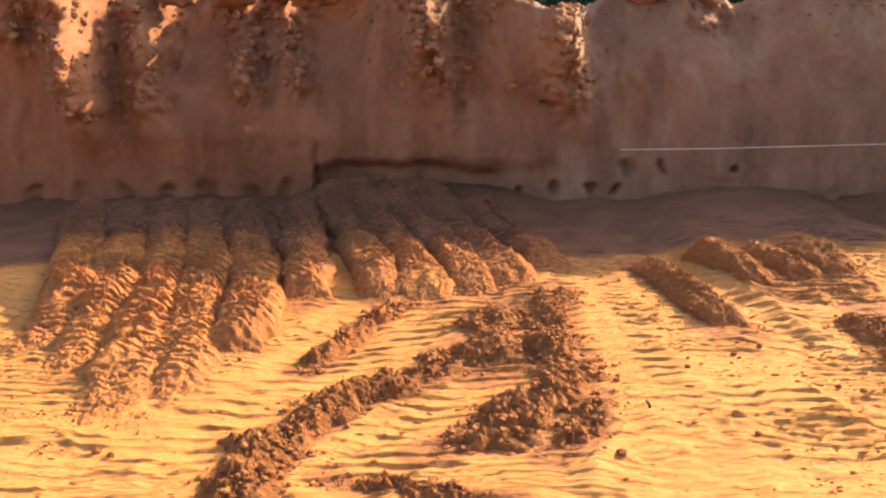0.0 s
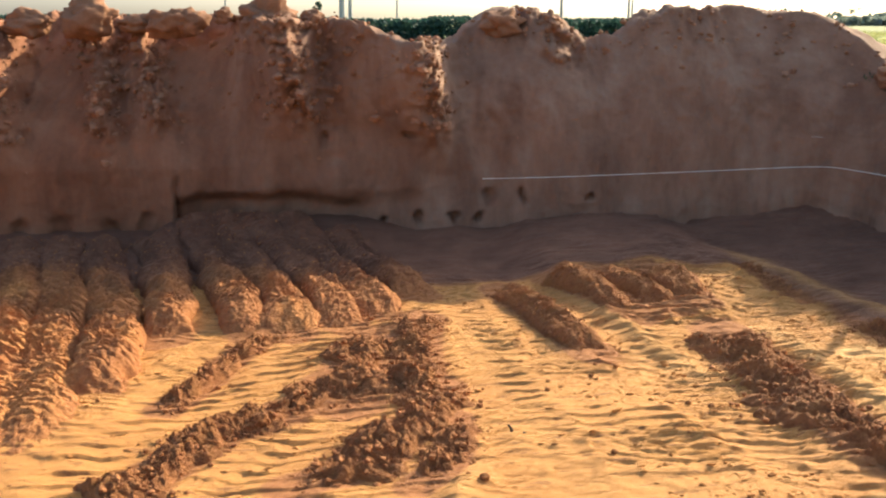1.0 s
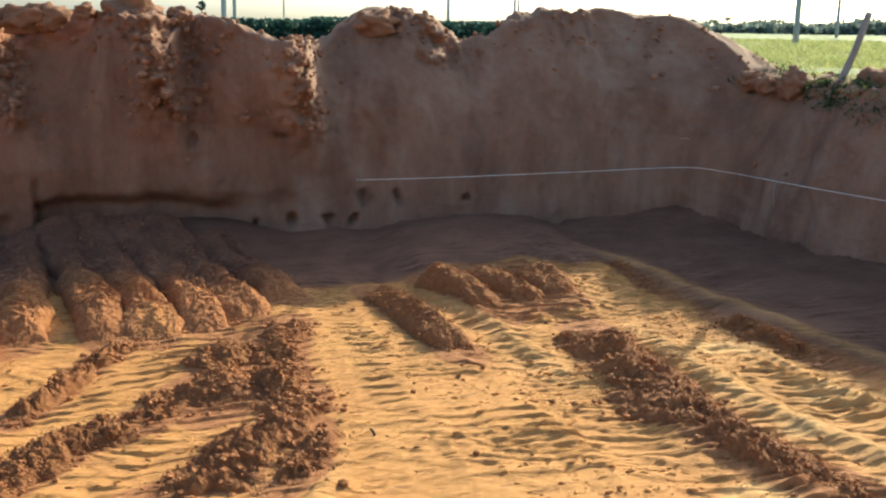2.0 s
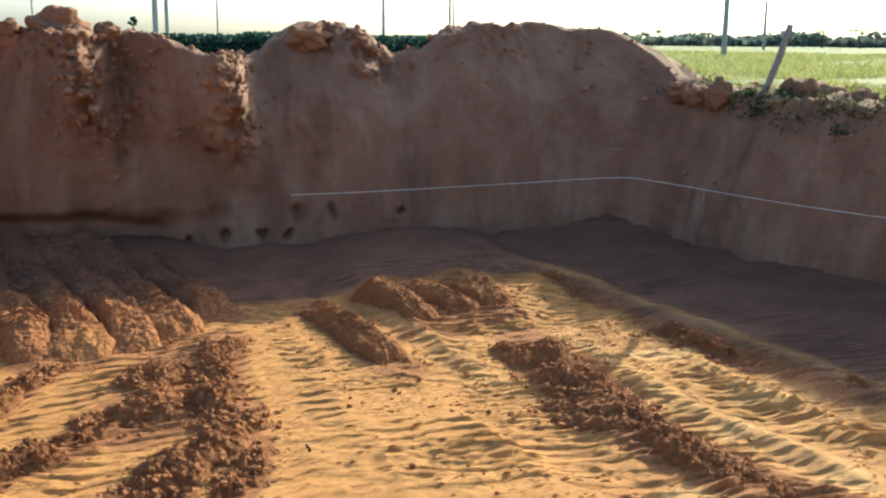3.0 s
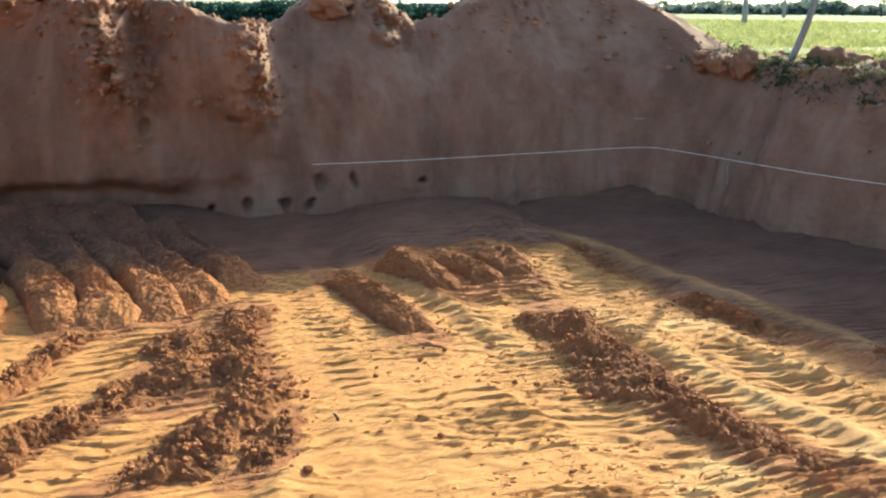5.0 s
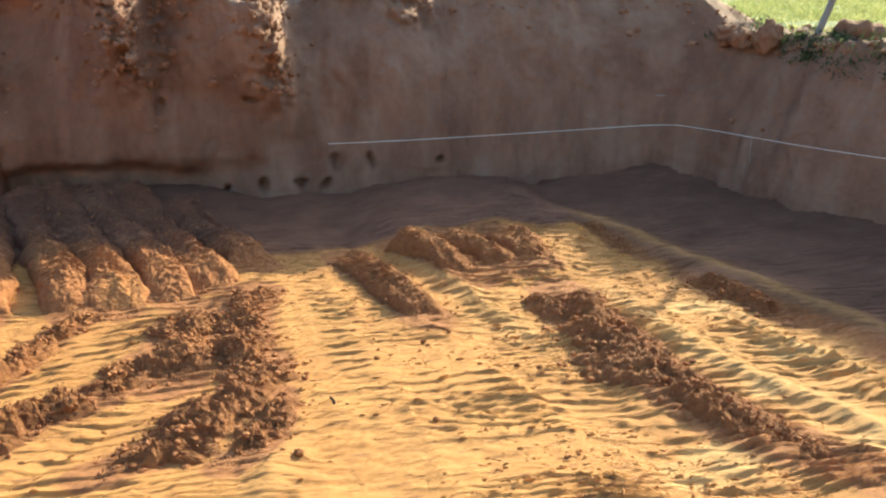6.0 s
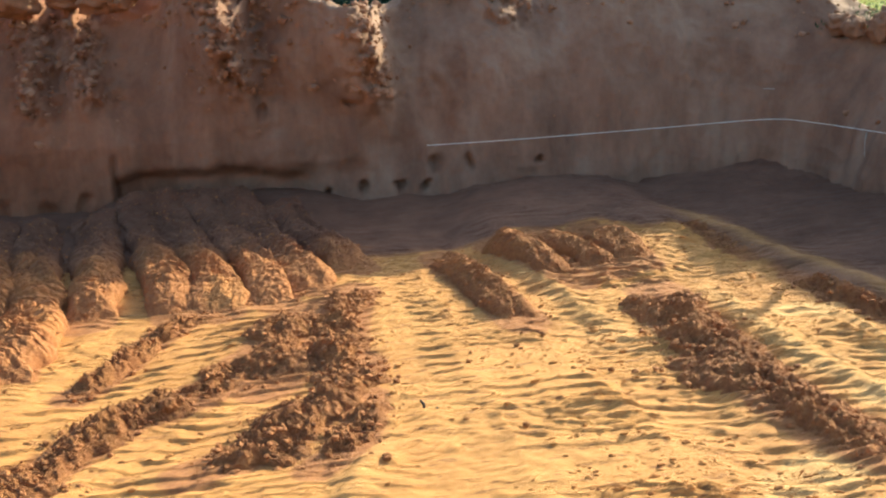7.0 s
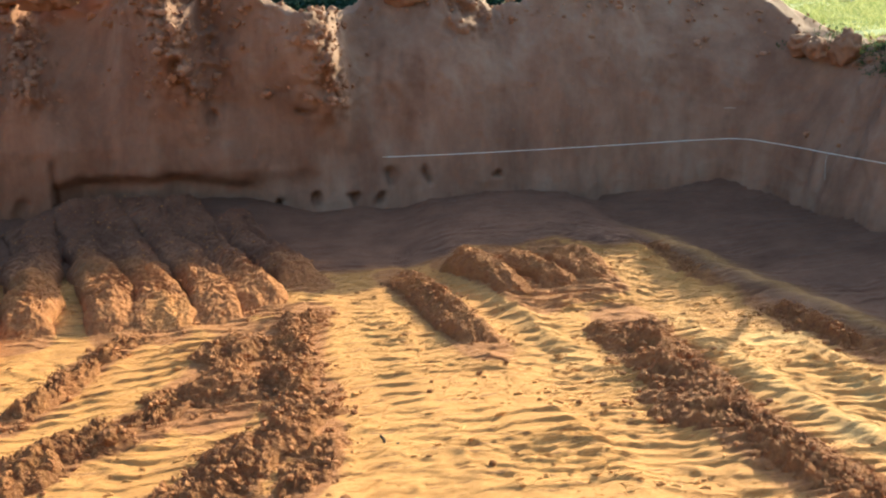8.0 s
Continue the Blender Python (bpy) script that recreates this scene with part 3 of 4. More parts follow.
    d = d - 0.09 * left * top * np.clip(1 - cd * 1.3, 0, 1) * (ct > 0.35)
    cd, ct = cells(w * 8.5, z * 8 + 0.4 * vnoise(w * 9, z * 9, 64), 63)
    d = d - (0.015 + 0.02 * left) * top * np.clip(1 - cd * 1.2, 0, 1) * (ct > 0.3)
    d = d + (0.010 + 0.02 * top + 0.02 * left * top) * fbm(w * 9, z * 9, 66, 4, 0.6)
    # the overhung cut under the middle of the north wall
    alcove = smooth(-1.5, -1.44, x) * (1 - smooth(0.55, 0.95, x))
    lip = 0.56 + 0.05 * vnoise(w * 1.3, 0 * z, 71) + 0.04 * vnoise(w * 4.1, 0 * z, 72) - 0.05 * smooth(0.2, 0.9, x)
    d = d + north * alcove * (0.2 * (1 - smooth(lip - 0.14, lip + 0.04, z)) - 0.03)
    slab = smooth(-0.6, 0.5, x) * (1 - smooth(1.15, 1.6, x + 0.25 * (z - 0.9))) * smooth(lip - 0.06, lip + 0.16, z) * (1 - smooth(0.0, 0.35, z - 1.0 - 0.12 * vnoise(w * 2, z, 75)))
    d = d - north * 0.13 * slab * (1 + 0.3 * fbm(w * 3, z * 3, 76, 3))
    wx, wz = x + 0.035 * vnoise(w * 9, z * 9, 73), z + 0.04 * vnoise(w * 8, z * 8, 74)
    for k, (px, pz, r) in enumerate(PITS):
        d = d + north * (0.16 if r < 0.08 else 0.1) * np.exp(-(((wx - px + 0.3 * (wz - pz) * (k % 3 - 1)) / r) ** 2 + ((wz - pz) / (r * (1.1 + 0.3 * (k % 2)))) ** 2) ** 2) * (c == 0)
    d = d + north * 0.12 * np.exp(-((x + 1.46) / 0.025) ** 2) * (1 - smooth(0.7, 0.85, z)) * (c == 0)
    z = z + (0.05 * (rim > 2.05) + 0.03) * fbm(w * 1.8, v * 3, 81, 5, 0.6) * smooth(0.8, 1, f) * (1 - 0.7 * smooth(0.5, 1, c)) + 0.03 * fbm(w * 7, v * 9, 82, 3, 0.6) * smooth(0.85, 1, f) * (1 - smooth(0.3, 0.8, c))
    off = off + d
    px, py = x + out[:, :1] * off, y + out[:, 1:] * off
    pts = np.stack([px, py, z], -1)
    pts[:, -1, 2] = FIELD_Z - 0.08
    a = int(np.argmin(np.abs(FOOT[:, 0] + 16.0) + np.abs(FOOT[:, 1] - 11.3)))
    b = int(np.argmin(np.hypot(FOOT[:, 0] - 6.35, FOOT[:, 1] - 11.8)))
    e = int(np.argmin(np.hypot(FOOT[:, 0] - 14.0, FOOT[:, 1] + 5.0)))
    g = int(np.argmin(np.hypot(FOOT[:, 0] + 17.5, FOOT[:, 1] + 4.0)))
    closed = np.vstack([pts, pts[:1]])
    # south and west sides are unseen, added to close the pit and bounce light
    for name, i, j, label in (("wall_north", 0, b, "tall cut red earth wall topped with heaped spoil"), ("wall_east", b, e, "lower cut earth wall under the grass field"),
                              ("wall_south", e, g, "unseen cut earth wall added behind the tracks"), ("wall_west", g, n, "unseen cut red earth wall added at the pit's end")):
        tagged(new(name, sheet(name, closed[i:j + 1], M_WALL)), label, "earth wall", kind="structure")
    return pts, u[:, 0], out


WALL_PTS, WALL_U, WALL_OUT = walls()


CRUMBLED = [(-4.52, 2.11, 0.16), (-4.51, 1.5, 0.16), (-3.84, 1.56, 0.12), (-3.71, 1.97, 0.14), (-3.75, 0.97, 0.08), (-2.37, 1.62, 0.13), (-1.7, 1.96, 0.13), (-1.82, 1.48, 0.1), (-0.35, 1.75, 0.14), (-0.0, 2.09, 0.18), (-2.82, 2.24, 0.15), (-3.92, 2.31, 0.2)]  # patches of crumbled soil in the wall: x, z, size


def wall_clods():
    """Crumbled lumps that stick out of the upper wall and lie along the rims."""
    pts = WALL_PTS[::2, 30:118]
    x, y, z = (pts[..., k] for k in range(3))
    w = 0.02 + 0.25 * (smooth(1.1, 1.7, z) * (x < 2.0) * (x > -7.5) * (y > 9)) * smooth(0.1, 0.6, fbm(x * 1.4, z * 1.2, 91, 3))
    w = w + 0.9 * (z > 2.2) * (y > 9) * (x > -7) * (x < 7.5)
    for xe, _, _, z0 in RIBS:
        q = x - (xe + 0.16 * (2.2 - z))
        w = w + 4.0 * np.exp(-((q - 0.02) / 0.2) ** 2) * smooth(z0, z0 + 0.3, z) * (y > 9)
    for px, pz, r in CRUMBLED:
        w = w + 3.0 * np.exp(-((x - px) / r) ** 2 - ((z - pz) / (1.4 * r)) ** 2) * (y > 9)
    w = w + 1.2 * (z > 1.8) * (x > 6.2) * (x < 9.5)
    w = w * (z > 0.85) * (y > 3) * ((x > -7.5) | (z < 0))
    w = w.ravel() / w.sum()
    n = 4500
    at = pts.reshape(-1, 3)[rng.choice(len(w), n, p=w)]
    r = np.clip(0.013 * rng.pareto(1.8, n) + 0.010, 0.010, 0.055)
    r = np.where(at[:, 0] > 2.0, np.minimum(r, 0.04), r)
    part("crumbled_soil", strewn("crumbled_soil", at + rng.normal(0, 0.02, (n, 3)) + np.array([0, 0.4, 0]) * r[:, None], r, M_WALL_CLOD, 0.85), bpy.data.objects["wall_north"], "crumbled red clods stuck in the wall", "stuff")


wall_clods()


# ---- field round the pit, out to the horizon ----
def field():
    inner = WALL_PTS[:, -1, :].copy()
    inner = inner[::6]
    mid = np.array([0.0, 2.0])
    rings = [inner]
    way = inner[:, :2] - mid
    for k, scale in enumerate((1.06, 1.15, 1.3, 1.6, 2.2, 3.2, 5, 9, 20, 60, 250)):
        p = mid + way * scale
        z = FIELD_Z + 0.06 * fbm(p[:, 0] * 0.3, p[:, 1] * 0.3, 90, 3) * (scale < 10)
        rings.append(np.column_stack([p, z]))
    ob = new("ground", sheet("ground", np.stack(rings, 1), M_FIELD, closed_u=True))
    tagged(ob, "flat field of thin dry grass reaching the horizon", "field", kind="structure")


field()


# ---- ridges of loose soil ----
def ridge(line, half, height, label, group, clods, seed, bars=0.0, blunt=1.15, sandy=0.0):
    step = 0.012 if bars else 0.016
    c = spline(line, step)
    s = np.arange(len(c)) * step
    c = c + np.stack([0.04 * vnoise(s * 1.1, s * 0 + seed, 77), 0 * s], 1)
    s = np.concatenate([[0], np.cumsum(np.hypot(*np.diff(c, axis=0).T))])
    tan = np.gradient(c, axis=0)
    tan /= np.hypot(tan[:, 0], tan[:, 1])[:, None]
    side = np.stack([tan[:, 1], -tan[:, 0]], 1)
    q = np.linspace(-1.25, 1.25, 41)
    wide = half * (0.55 + 0.45 * smooth(0, 1.9, s[-1] - s) if s[-1] > 3.6 and not bars else 1.0) * (1 + (0.14 if bars else 0.25 if s[-1] > 3.6 else 0.42) * vnoise(s * 2.3, s * 0 + seed, 3))
    ragged = wide[:, None] * q[None, :] * (1 + (0.13 if bars else 0.42) * fbm(s[:, None] * 5, np.sign(q)[None, :] * 3 + seed + 0 * q[None, :], 23, 3))
    x = c[:, :1] + side[:, :1] * ragged
    y = c[:, 1:2] + side[:, 1:2] * ragged
    prof = np.clip(np.cos(np.clip(np.abs(q), 0, 1.25) * math.pi / 2.3), 0, 1) ** blunt
    ends = smooth(0, 0.4 if not bars else 2.6 if s[-1] > 5 else 0.45, s) * smooth(0, 0.9 if s[-1] > 3.6 and not bars else 0.3, s[-1] - s)
    h = height * (1 - 0.55 * smooth(9.6, 11.6, y)) * prof[None, :] * ends[:, None] * np.clip(1 + (0.25 if bars else 0.75) * fbm(s[:, None] * 2.8, q[None, :] * 1.1 + seed, 5, 3), 0.15, 1.7)
    if bars:
        ph = s[:, None] / 0.105 + 0.9 * vnoise(s[:, None] * 1.9, q[None, :] * 0.9 + seed, 9) + 0.3 * vnoise(s[:, None] * 6, q[None, :] * 2.5 + seed, 29)
        h += bars * (0.7 + 0.4 * vnoise(s[:, None] * 2.5, q[None, :] + seed, 10)) * smooth(0.0, 0.12, ph % 1) * (1 - ph % 1) * prof[None, :] * ends[:, None] * (0.35 + 0.65 * smooth(0.2, 1.3, s))[:, None]
    if bars:
        h += 0.022 * np.abs(vnoise(s[:, None] * 14 + 0.8 * q[None, :], q[None, :] * 1.2 + seed, 19)) * prof[None, :] * ends[:, None]
    else:
        h += 0.03 * fbm(x * 4.5, y * 4.5, 18, 3) * prof[None, :] * ends[:, None]
        for size, amp in ((0.11, 0.014), (0.055, 0.012), (0.032, 0.009)):
            cd, ct = cells(x / size + 0.3 * vnoise(x * 9, y * 9, 83), y / size + 0.3 * vnoise(x * 8, y * 8, 84), 85 + seed)
            h += amp * np.sqrt(np.clip(1 - (cd * 1.5) ** 2, 0, 1)) * (ct > 0.45) * prof[None, :] * ends[:, None]
    h += (0.013 if bars else 0.024) * fbm(x * 13, y * 13, 17, 4, 0.65) * prof[None, :]
    h += (0.007 if bars else 0.012) * fbm(x * 34, y * 34, 20, 3, 0.6) * prof[None, :]
    base = floor_base(x, y)
    z = base - 0.07 + 0.08 * prof[None, :] ** 0.4 * ends[:, None] ** 0.4 + h
    # past y 9.4 the furrow colour takes on the wall's painted shade
    ob = new("soil_ridge", sheet("soil_ridge", np.stack([x, y, z], -1), M_FURROW if sandy else M_RED, attr={"shade_tint": smooth(9.4, 10.6, y + 0.3 * vnoise(x * 2, y * 2, 48)), "sandy": sandy * smooth(-0.1, 0.35, vnoise(x * 2.3, y * 1.6, 49) + 1.2 * smooth(8.6, 6.0, y) - 0.5)}, shade=False))
    tagged(ob, label, "soil ridge", group)
    n = int(clods * s[-1] * half / 0.2)
    if n:
        i = rng.integers(0, len(s), n)
        j = np.clip((rng.normal(0, 0.75, n) + 1.25) / 2.5 * 40, 0, 40).astype(int)
        r = np.clip(0.0042 * rng.pareto(2.0, n) + 0.004, 0.004, 0.013 if bars else 0.02)
        p = np.stack([x[i, j], y[i, j], np.maximum(z[i, j], base[i, j]) + r * 0.05], 1)
        p[:, :2] += rng.normal(0, 0.035, (n, 2))
        part("crumbled_soil", strewn("crumbled_soil", p, r, M_CLOD), ob, "crumbled red-brown soil strewn over the ridge", "stuff")
    return ob


for k, line in enumerate(RIBS_EAST):
    ridge(line, 0.17, 0.1, "dug red-brown soil rib standing between the tyre tracks", "soil ribs", 350, 70 + k, 0.04, 0.4, 0.0)
for k, (name, (line, half, height)) in enumerate(RIDGES.items()):
    ridge(line, half, 0.52 * height, "loose red-brown soil ridge with clods between tyre tracks", "loose soil ridges", 520, k, 0.0, 0.6)
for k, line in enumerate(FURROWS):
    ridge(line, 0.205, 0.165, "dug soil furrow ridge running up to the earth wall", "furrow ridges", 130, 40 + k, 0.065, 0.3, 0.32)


def crust_flakes():
    """Small broken plates of dried crust, lying about with their long side across the tracks."""
    n = 19000
    x, y = rng.uniform(-4.6, 5.6, n), 4.3 + 6.3 * rng.uniform(0, 1, n) ** 1.25
    east = smooth(1.6, 3.2, x)
    dense = smooth(-0.1, 0.5, fbm(x * 1.1, y * 1.6, 101, 3) + 0.25 * east - 0.1) * (0.35 + 0.65 * east) + 0.06
    ok = (rng.uniform(0, 1, n) < dense) & (loose_or_shade(x, y) < 0.4)
    x, y = x[ok], y[ok]
    n = len(x)
    z = floor_height(x, y)
    r = np.clip(0.004 * rng.pareto(2.2, n) + 0.004, 0.004, 0.014)
    vs, fs, base = [], [], 0
    for k in range(n):
        v, f = CRUMBS[int(rng.integers(9))]
        a = rng.normal(0.1, 0.35)
        ca, sa = math.cos(a), math.sin(a)
        m = np.array([[ca, -sa, 0], [sa, ca, 0], [0, 0, 1]]) @ np.diag([rng.uniform(1.5, 3.2), rng.uniform(0.7, 1.1), rng.uniform(0.8, 1.3)]) * r[k]
        w = v @ m.T
        w[:, 2] += 0.25 * rng.normal() * w[:, 1]
        vs.append(w + np.array([x[k], y[k], z[k]]))
        fs.append(f + base)
        base += len(v)
    ob = new("crust_flakes", raw_mesh("crust_flakes", np.vstack(vs), np.vstack(fs), M_FLAKE, shade=False))
    tagged(ob, "small broken plates of dried ochre crust on the pit floor", "crust flakes", kind="stuff")


crust_flakes()


# ---- string across the walls ----
def tube(name, points, radius, material_, sides=8):
    p = np.array(points, float)
    tan = np.gradient(p, axis=0)
    tan /= np.linalg.norm(tan, axis=1)[:, None]
    up = np.array([0, 0, 1.0]) if abs(tan[0][2]) < 0.8 else np.array([0, 1.0, 0])
    a = np.cross(tan, up)
    a /= np.linalg.norm(a, axis=1)[:, None]
    b = np.cross(tan, a)
    ang = np.linspace(0, 2 * math.pi, sides, endpoint=False)
    r = np.broadcast_to(np.asarray(radius, float), (len(p),))[:, None, None]
    g = p[:, None, :] + r * (np.cos(ang)[None, :, None] * a[:, None, :] + np.sin(ang)[None, :, None] * b[:, None, :])
    g = np.concatenate([p[:1, None, :].repeat(sides, 1), g, p[-1:, None, :].repeat(sides, 1)], 0)
    return sheet(name, g.transpose(1, 0, 2), material_, closed_u=True)


STRING = spline([(2.2, 11.97, 0.755), (3.3, 11.9, 0.775), (5.0, 11.85, 0.82), (6.35, 11.72, 0.87), (6.7, 11.3, 0.868), (6.95, 10.4, 0.868), (7.2, 9.5, 0.87), (7.6, 8.5, 0.87), (9.0, 5.3, 0.87)], 0.15)
tagged(new("string", tube("string", STRING, 0.0046, M_STRING, 6)), "thin white builder's string stretched along the earth walls", "string")


# ---- big lumps of earth on the rim ----
def earth_clod(place, size, seed, label):
    bm = bmesh.new()
    bmesh.ops.create_icosphere(bm, subdivisions=4, radius=1.0)
    for v in bm.verts:
        p = v.co.normalized()
        o = Vector((seed * 3.3, seed * 1.7, 0))
        r = 1 + 0.4 * noise.noise(p * 1.2 + o) + 0.34 * noise.noise(p * 2.4 + o) + 0.16 * noise.noise(p * 6 + o) + 0.07 * noise.noise(p * 14 + o)
        v.co = Vector((p.x * size[0], p.y * size[1], p.z * size[2])) * r
    me = bpy.data.meshes.new("earth_clod")
    bm.to_mesh(me)
    bm.free()
    me.polygons.foreach_set("use_smooth", [True] * len(me.polygons))
    me.materials.append(M_WALL_CLOD)
    ob = new("earth_clod", me)
    ob.location = place
    return tagged(ob, label, "earth clod", "earth clods on the rim")


CLODS = [((-0.3, 12.55, 2.66), (0.31, 0.28, 0.23)), ((0.2, 12.5, 2.63), (0.14, 0.15, 0.11)), ((0.72, 12.4, 2.5), (0.13, 0.14, 0.12)), ((-0.86, 12.75, 2.68), (0.12, 0.12, 0.09)), ((2.68, 13.3, 2.6), (0.3, 0.28, 0.17)),
         ((3.3, 13.25, 2.6), (0.16, 0.2, 0.11)), ((-2.55, 13.2, 2.64), (0.32, 0.26, 0.24)), ((-1.95, 13.2, 2.58), (0.26, 0.2, 0.11)), ((-1.52, 13.0, 2.6), (0.28, 0.22, 0.17)), ((-1.28, 12.95, 2.6), (0.2, 0.18, 0.15)), ((-3.3, 13.3, 2.58), (0.3, 0.22, 0.16)),
         ((7.55, 11.3, 1.93), (0.18, 0.18, 0.2)), ((7.3, 11.55, 1.93), (0.14, 0.15, 0.13)), ((8.22, 10.45, 1.93), (0.34, 0.3, 0.25)), ((7.3, 11.9, 1.96), (0.14, 0.18, 0.13)), ((8.5, 9.8, 1.94), (0.18, 0.22, 0.13)), ((8.75, 9.2, 1.94), (0.15, 0.17, 0.12))]
for k, (place, size) in enumerate(CLODS):
    earth_clod(place, size, k + 1, "large rounded red earth clod on the pit's rim")


# ---- leaning fence post, poles ----
def fence_post(base, tip, radius):
    b, e = np.array(base), np.array(tip)
    pts = [b + (e - b) * t + np.array([0.012 * math.sin(5 * t), 0.01 * math.sin(7 * t), 0]) for t in np.linspace(-0.2, 1, 14)]
    ob = new("fence_post", tube("fence_post", pts, [radius * (1.05 - 0.15 * t) for t in np.linspace(0, 1, 14)], M_WOOD, 10))
    return tagged(ob, "leaning weathered wooden fence post in the field's edge", "fence post")


fence_post((7.85, 10.85, 1.9), (8.13, 10.75, 2.81), 0.042)


def utility_pole(x, y, width, height=9.0):
    pts = [(x, y, FIELD_Z - 0.3 + (height + 0.3) * t) for t in np.linspace(0, 1, 8)]
    ob = new("utility_pole", tube("utility_pole", pts, [width / 2 * (1 - 0.35 * t) for t in np.linspace(0, 1, 8)], M_CONCRETE, 12))
    return tagged(ob, "tall tapered grey concrete utility pole in the field", "utility pole", "utility poles")


for az, dist, width in ((32.42, 49, 0.27), (34.46, 105, 0.33), (1.2, 46, 0.27), (1.79, 75, 0.3), (4.47, 120, 0.22), (13.59, 80, 0.26), (17.31, 95, 0.26), (17.53, 120, 0.26), (-4.96, 120, 0.2)):
    utility_pole(0.49 + dist * math.sin(radians(az)), 0.16 + dist * math.cos(radians(az)), width)


# ---- hedge, far trees, grass ----
def leaf_cards(centres, sizes, name, material_, thin=0.5):
    """Many small leaves, each a bent pair of faces."""
    n = len(centres)
    a = rng.normal(0, 1, (n, 3))
    a /= np.linalg.norm(a, axis=1)[:, None]
    b = np.cross(a, rng.normal(0, 1, (n, 3)))
    b /= np.linalg.norm(b, axis=1)[:, None]
    s = np.asarray(sizes)[:, None]
    nrm = np.cross(a, b)
    p = np.stack([centres - a * s, centres - b * s * thin, centres + a * s, centres + b * s * thin], 1) + nrm[:, None, :] * (s * 0.15)[:, None, :] * np.array([1, -1, 1, -1])[None, :, None]
    idx = np.arange(4 * n).reshape(n, 4)
    return raw_mesh(name, p.reshape(-1, 3), idx, material_, shade=False)


def far_wood(name, path, height, depth, per_metre, leaf_size, label, material_, rough=0.3):
    c = spline(path, 1.0)
    s = np.arange(len(c))
    n = int(len(c) * per_metre)
    i = rng.integers(0, len(c), n)
    top = height * (0.9 + rough * vnoise(s * 0.21, s * 0, 5) + rough * vnoise(s * 0.9, s * 0 + 3, 6))
    x = c[i, 0] + rng.uniform(-0.7, 0.7, n)
    y = c[i, 1] + rng.uniform(-depth, depth, n)
    z = FIELD_Z + top[i] * rng.uniform(0, 1, n) ** 0.8
    ob = new(name, leaf_cards(np.stack([x, y, z], 1), leaf_size * rng.uniform(0.6, 1.4, n), name, material_, 0.7))
    return tagged(ob, label, "hedge", kind="stuff")


far_wood("hedge", [(-16, 31), (-6, 30), (2, 29), (8, 30), (14, 34)], 0.85, 0.6, 1100, 0.07, "dark green hedge along the far side of the field", M_LEAF, 0.05)
far_wood("woodland", [(72, 180), (95, 174), (120, 165), (170, 135), (215, 100)], 2.1, 5, 60, 0.6, "far hazy band of low trees and scrub", M_SCRUB)


def grass():
    n = 150000
    az, dist = np.radians(rng.uniform(22, 56, n)), 10.5 + 55 * rng.uniform(0, 1, n) ** 2.0
    x, y = 0.5 + dist * np.sin(az), dist * np.cos(az)
    rim_x = np.interp(y, [4.0, 8.8, 10.5, 11.6, 12.6, 13.6], [10.9, 8.4, 7.75, 7.75, 8.3, 7.0])
    ok = x > rim_x + 0.1 * vnoise(y * 3, y * 0, 35)
    ok &= fbm(x * 0.5, y * 0.5, 33, 3) + 0.4 * fbm(x * 2.5, y * 2.5, 34, 2) > -0.3
    x, y, dist = x[ok], y[ok], dist[ok]
    n = len(x)
    tuft = 0.7 + 0.6 * vnoise(x * 1.6, y * 1.6, 36)
    h = rng.uniform(0.04, 0.12, n) * (1 + dist / 60) * tuft
    w = 0.0045 * (1 + dist / 10)
    ang = rng.uniform(0, 6.28, n)
    lean = rng.normal(0, 0.5, (n, 2)) * h[:, None]
    z = np.full(n, FIELD_Z - 0.02)
    dx, dy = np.cos(ang) * w, np.sin(ang) * w
    p = np.stack([np.stack([x - dx, y - dy, z], 1), np.stack([x + dx, y + dy, z], 1), np.stack([x + dx * 0.5 + lean[:, 0] * 0.5, y + dy * 0.5 + lean[:, 1] * 0.5, z + h * 0.7], 1), np.stack([x + lean[:, 0], y + lean[:, 1], z + h], 1)], 1)
    ob = new("grass", raw_mesh("grass", p.reshape(-1, 3), np.arange(4 * n).reshape(n, 4), M_GRASS, shade=False))
    tagged(ob, "thin sunlit yellow-green grass on the field", "grass", kind="stuff")


grass()


def rim_weeds():
    """Low weeds in tufts along the east rim, some hanging over its edge."""
    a = int(np.argmin(np.hypot(FOOT[:, 0] - 6.5, FOOT[:, 1] - 11.65)))
    b = int(np.argmin(np.hypot(FOOT[:, 0] - 10.5, FOOT[:, 1] - 2.7)))
    tufts = 330
    i = rng.integers(a, b, tufts)
    j = np.clip(rng.normal(98, 6, tufts), 84, 112).astype(int)
    mid = WALL_PTS[i, j]
    size = rng.uniform(0.04, 0.13, tufts) * (0.7 + 0.6 * (vnoise(mid[:, 1] * 1.5, mid[:, 0], 37) > 0))
    n = 14000
    k = rng.integers(0, tufts, n)
    c = mid[k] + rng.normal(0, 1, (n, 3)) * size[k][:, None] * np.array([0.9, 0.9, 0.45])
    ob = new("weeds", leaf_cards(c, 0.022 * rng.uniform(0.5, 1.5, n), "weeds", M_WEED, 0.35))
    tagged(ob, "low dark green weeds hanging over the pit's grassy rim", "weeds", kind="stuff")


rim_weeds()


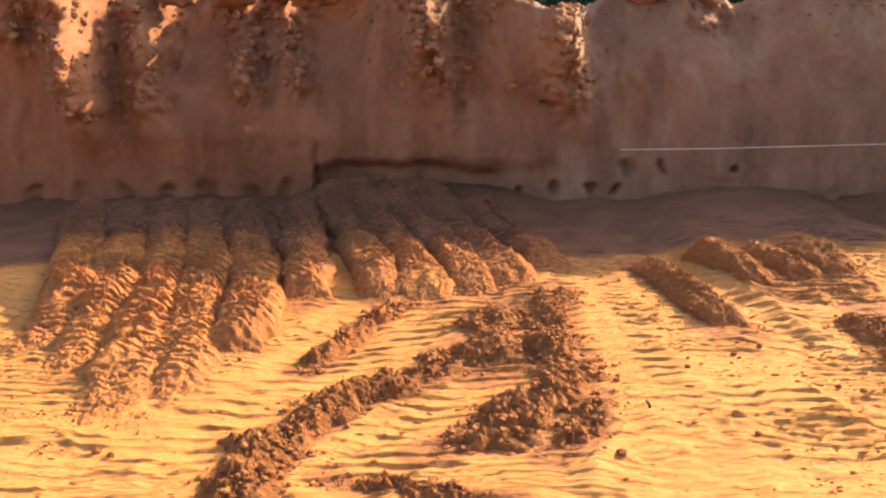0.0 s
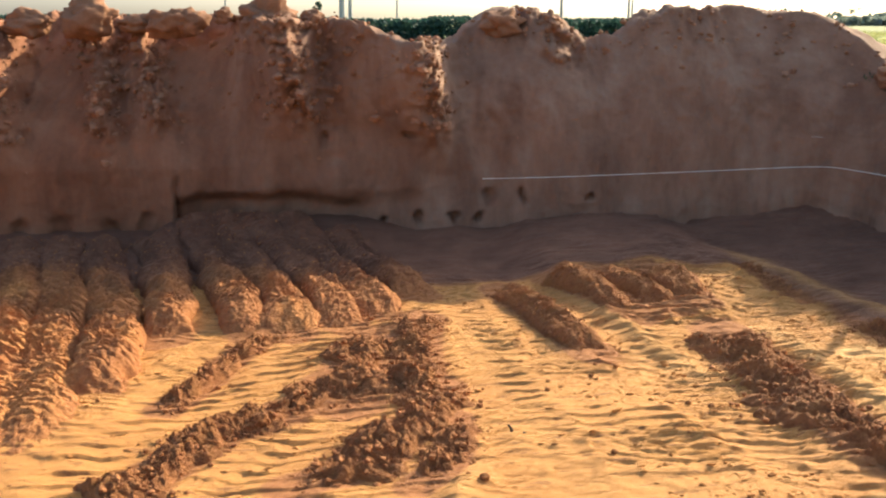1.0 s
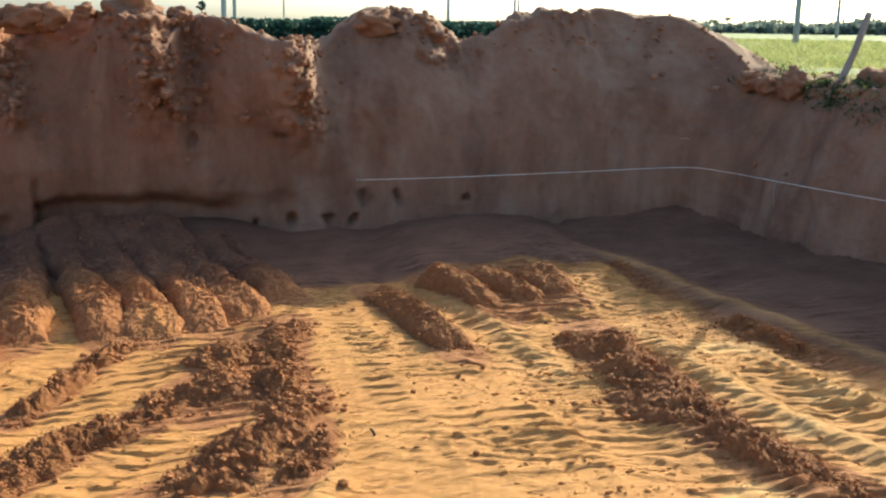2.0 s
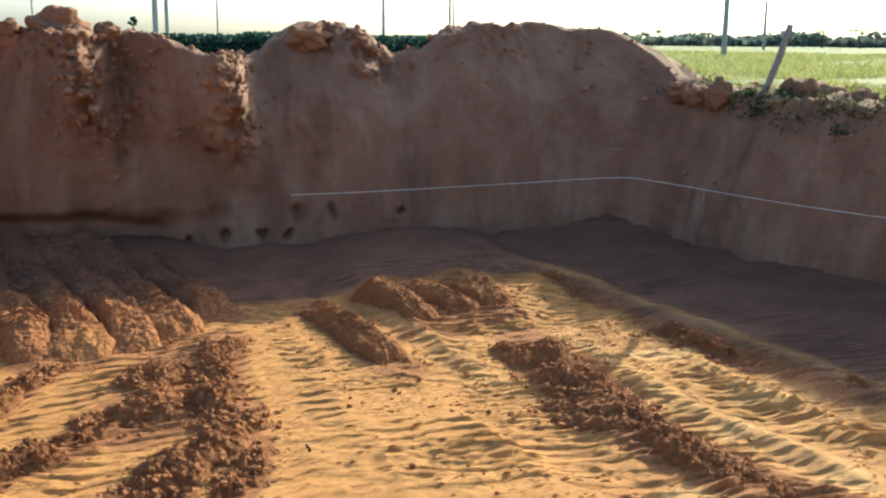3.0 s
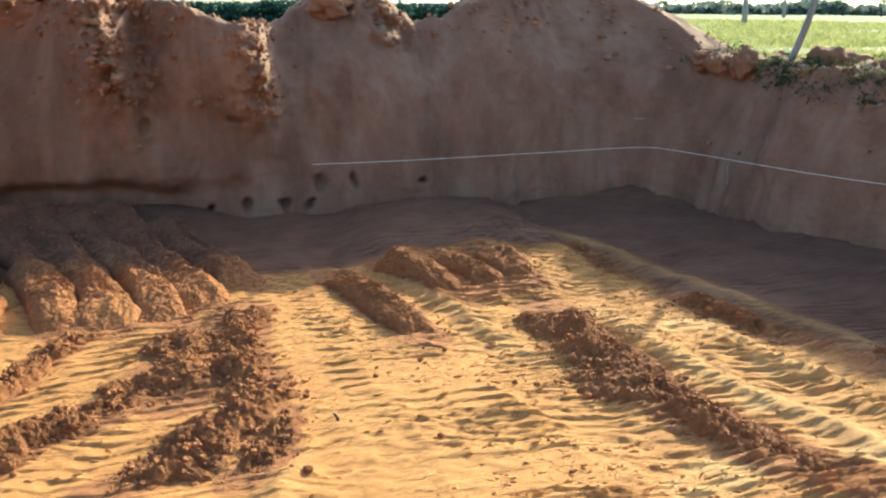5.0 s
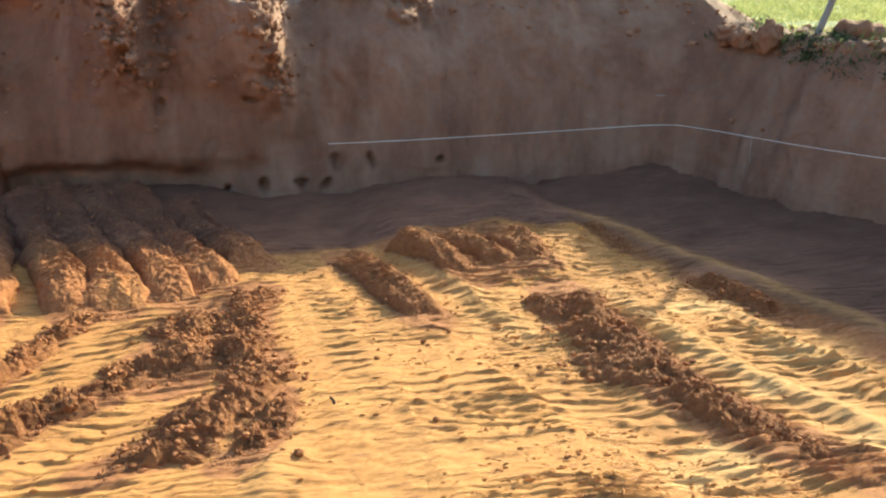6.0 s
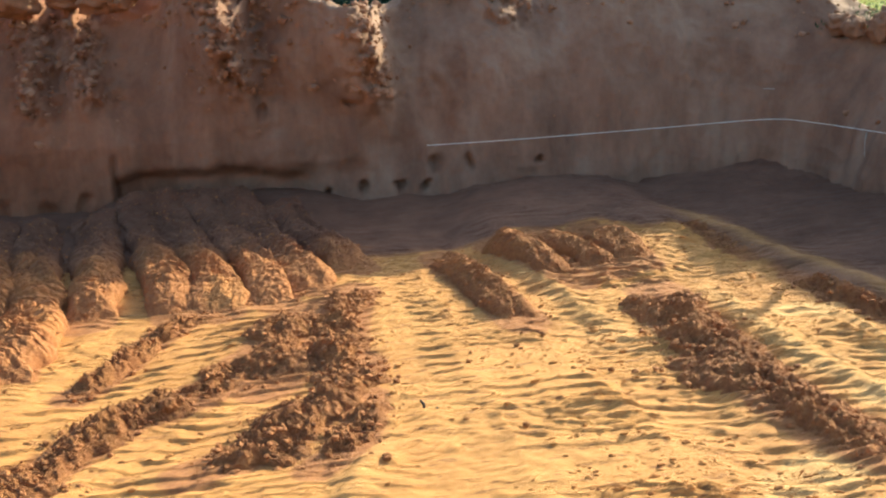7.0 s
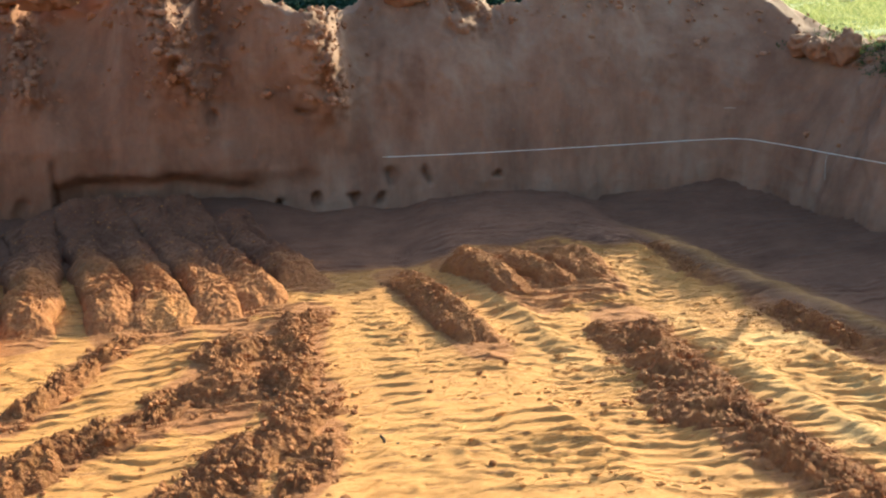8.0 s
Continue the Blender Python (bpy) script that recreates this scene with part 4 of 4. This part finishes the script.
def tree(x, y, height, spread, seed, rise=0.10):
    root = new("tree")
    root.location = (x, y, FIELD_Z)
    root.empty_display_size = 0.5
    tagged(root, "small far tree with a thin dark crown", "tree", "far trees")
    pts = [(0.06 * height * math.sin(3 * t + seed), 0, height * 0.75 * t) for t in np.linspace(0, 1, 8)]
    part("trunk", tube("trunk", pts, [0.03 * height * (1.1 - t * 0.8) for t in np.linspace(0, 1, 8)], M_BARK, 8), root)
    n = 900
    blobs = rng.normal(0, 1, (9, 3)) * np.array([spread * 0.45, spread * 0.45, height * rise]) + np.array([0, 0, height * 0.78])
    c = blobs[rng.integers(0, 9, n)] + rng.normal(0, 1, (n, 3)) * np.array([0.16, 0.16, 0.09]) * spread
    part("crown", leaf_cards(c, height * 0.03 * rng.uniform(0.6, 1.4, n), "crown", M_LEAF), root)


for az, dist, height, spread in ((28.6, 150, 2.4, 1.6), (39.2, 160, 3.4, 3.5), (37.4, 170, 3.0, 2.5), (41.5, 165, 2.6, 3.0)):
    tree(0.49 + dist * math.sin(radians(az)), 0.16 + dist * math.cos(radians(az)), height, spread, az)


# ---- single clods and twigs on the floor ----
def loose_clod(x, y, r, seed):
    bm = bmesh.new()
    bmesh.ops.create_icosphere(bm, subdivisions=3, radius=1.0)
    o = Vector((seed * 2.7, 0, seed * 1.3))
    for v in bm.verts:
        p = v.co.normalized()
        v.co = p * r * (1 + 0.35 * noise.noise(p * 1.3 + o) + 0.22 * noise.noise(p * 3.1 + o) + 0.1 * noise.noise(p * 7 + o))
        v.co.z *= 0.75
    me = bpy.data.meshes.new("soil_clod")
    bm.to_mesh(me)
    bm.free()
    me.materials.append(M_RED)
    ob = new("soil_clod", me)
    ob.location = (x, y, float(floor_height(np.array([x]), np.array([y]))[0]) + 0.45 * r + (0.035 if r > 0.06 else 0.0))
    tagged(ob, "single crumbly clod of red-brown soil on the floor", "soil clod", "loose clods")


for k, (x, y, r) in enumerate([(1.99, 5.64, 0.05), (2.22, 7.0, 0.05), (1.82, 6.72, 0.045), (1.86, 6.88, 0.03), (-1.88, 5.47, 0.07), (-1.78, 5.42, 0.05), (1.13, 5.35, 0.07), (1.05, 5.42, 0.04), (2.9, 6.35, 0.06), (2.75, 6.4, 0.05),
                               (0.02, 6.62, 0.07), (0.12, 6.55, 0.045), (-0.1, 6.7, 0.05), (-0.2, 6.42, 0.17), (-0.32, 6.5, 0.09), (2.45, 7.15, 0.05), (2.3, 7.2, 0.035), (-1.35, 6.95, 0.04), (3.35, 8.25, 0.05), (-0.55, 8.1, 0.06), (-0.4, 8.2, 0.05), (-0.62, 7.7, 0.05)]):
    loose_clod(x, y, 0.4 * r, k + 1)


def twig(x, y, tilt, length, turn):
    z = float(floor_height(np.array([x]), np.array([y]))[0])
    pts = [(x + length * t * math.cos(tilt) * math.cos(turn) + 0.01 * math.sin(4 * t), y + length * t * math.cos(tilt) * math.sin(turn), z - 0.01 + length * t * math.sin(tilt)) for t in np.linspace(0, 1, 6)]
    tagged(new("twig", tube("twig", pts, [0.01, 0.01, 0.009, 0.009, 0.008, 0.006], M_BARK, 6)), "short dark twig stuck in the dusty floor", "twig", "twigs")


twig(1.42, 6.03, 1.25, 0.06, 2.2)
twig(1.44, 6.02, 0.15, 0.08, -0.3)

tree(0.55, 90.2, 2.7, 0.4, 1.0, 0.14)


# ---- pale roots sticking out of the walls ----
def root(places, radius):
    tagged(new("root", tube("root", spline(places, 0.03), radius, M_PALE, 6)), "pale dry root sticking out of the earth wall", "root", "roots")


root([(6.40, 11.98, 1.21), (6.45, 11.93, 1.215), (6.52, 11.92, 1.21)], 0.005)
root([(7.80, 9.34, 1.585), (7.84, 9.24, 1.6), (7.86, 9.16, 1.63)], 0.008)
root([(7.09, 10.78, 0.8), (7.03, 10.7, 0.7), (6.98, 10.6, 0.55)], 0.005)
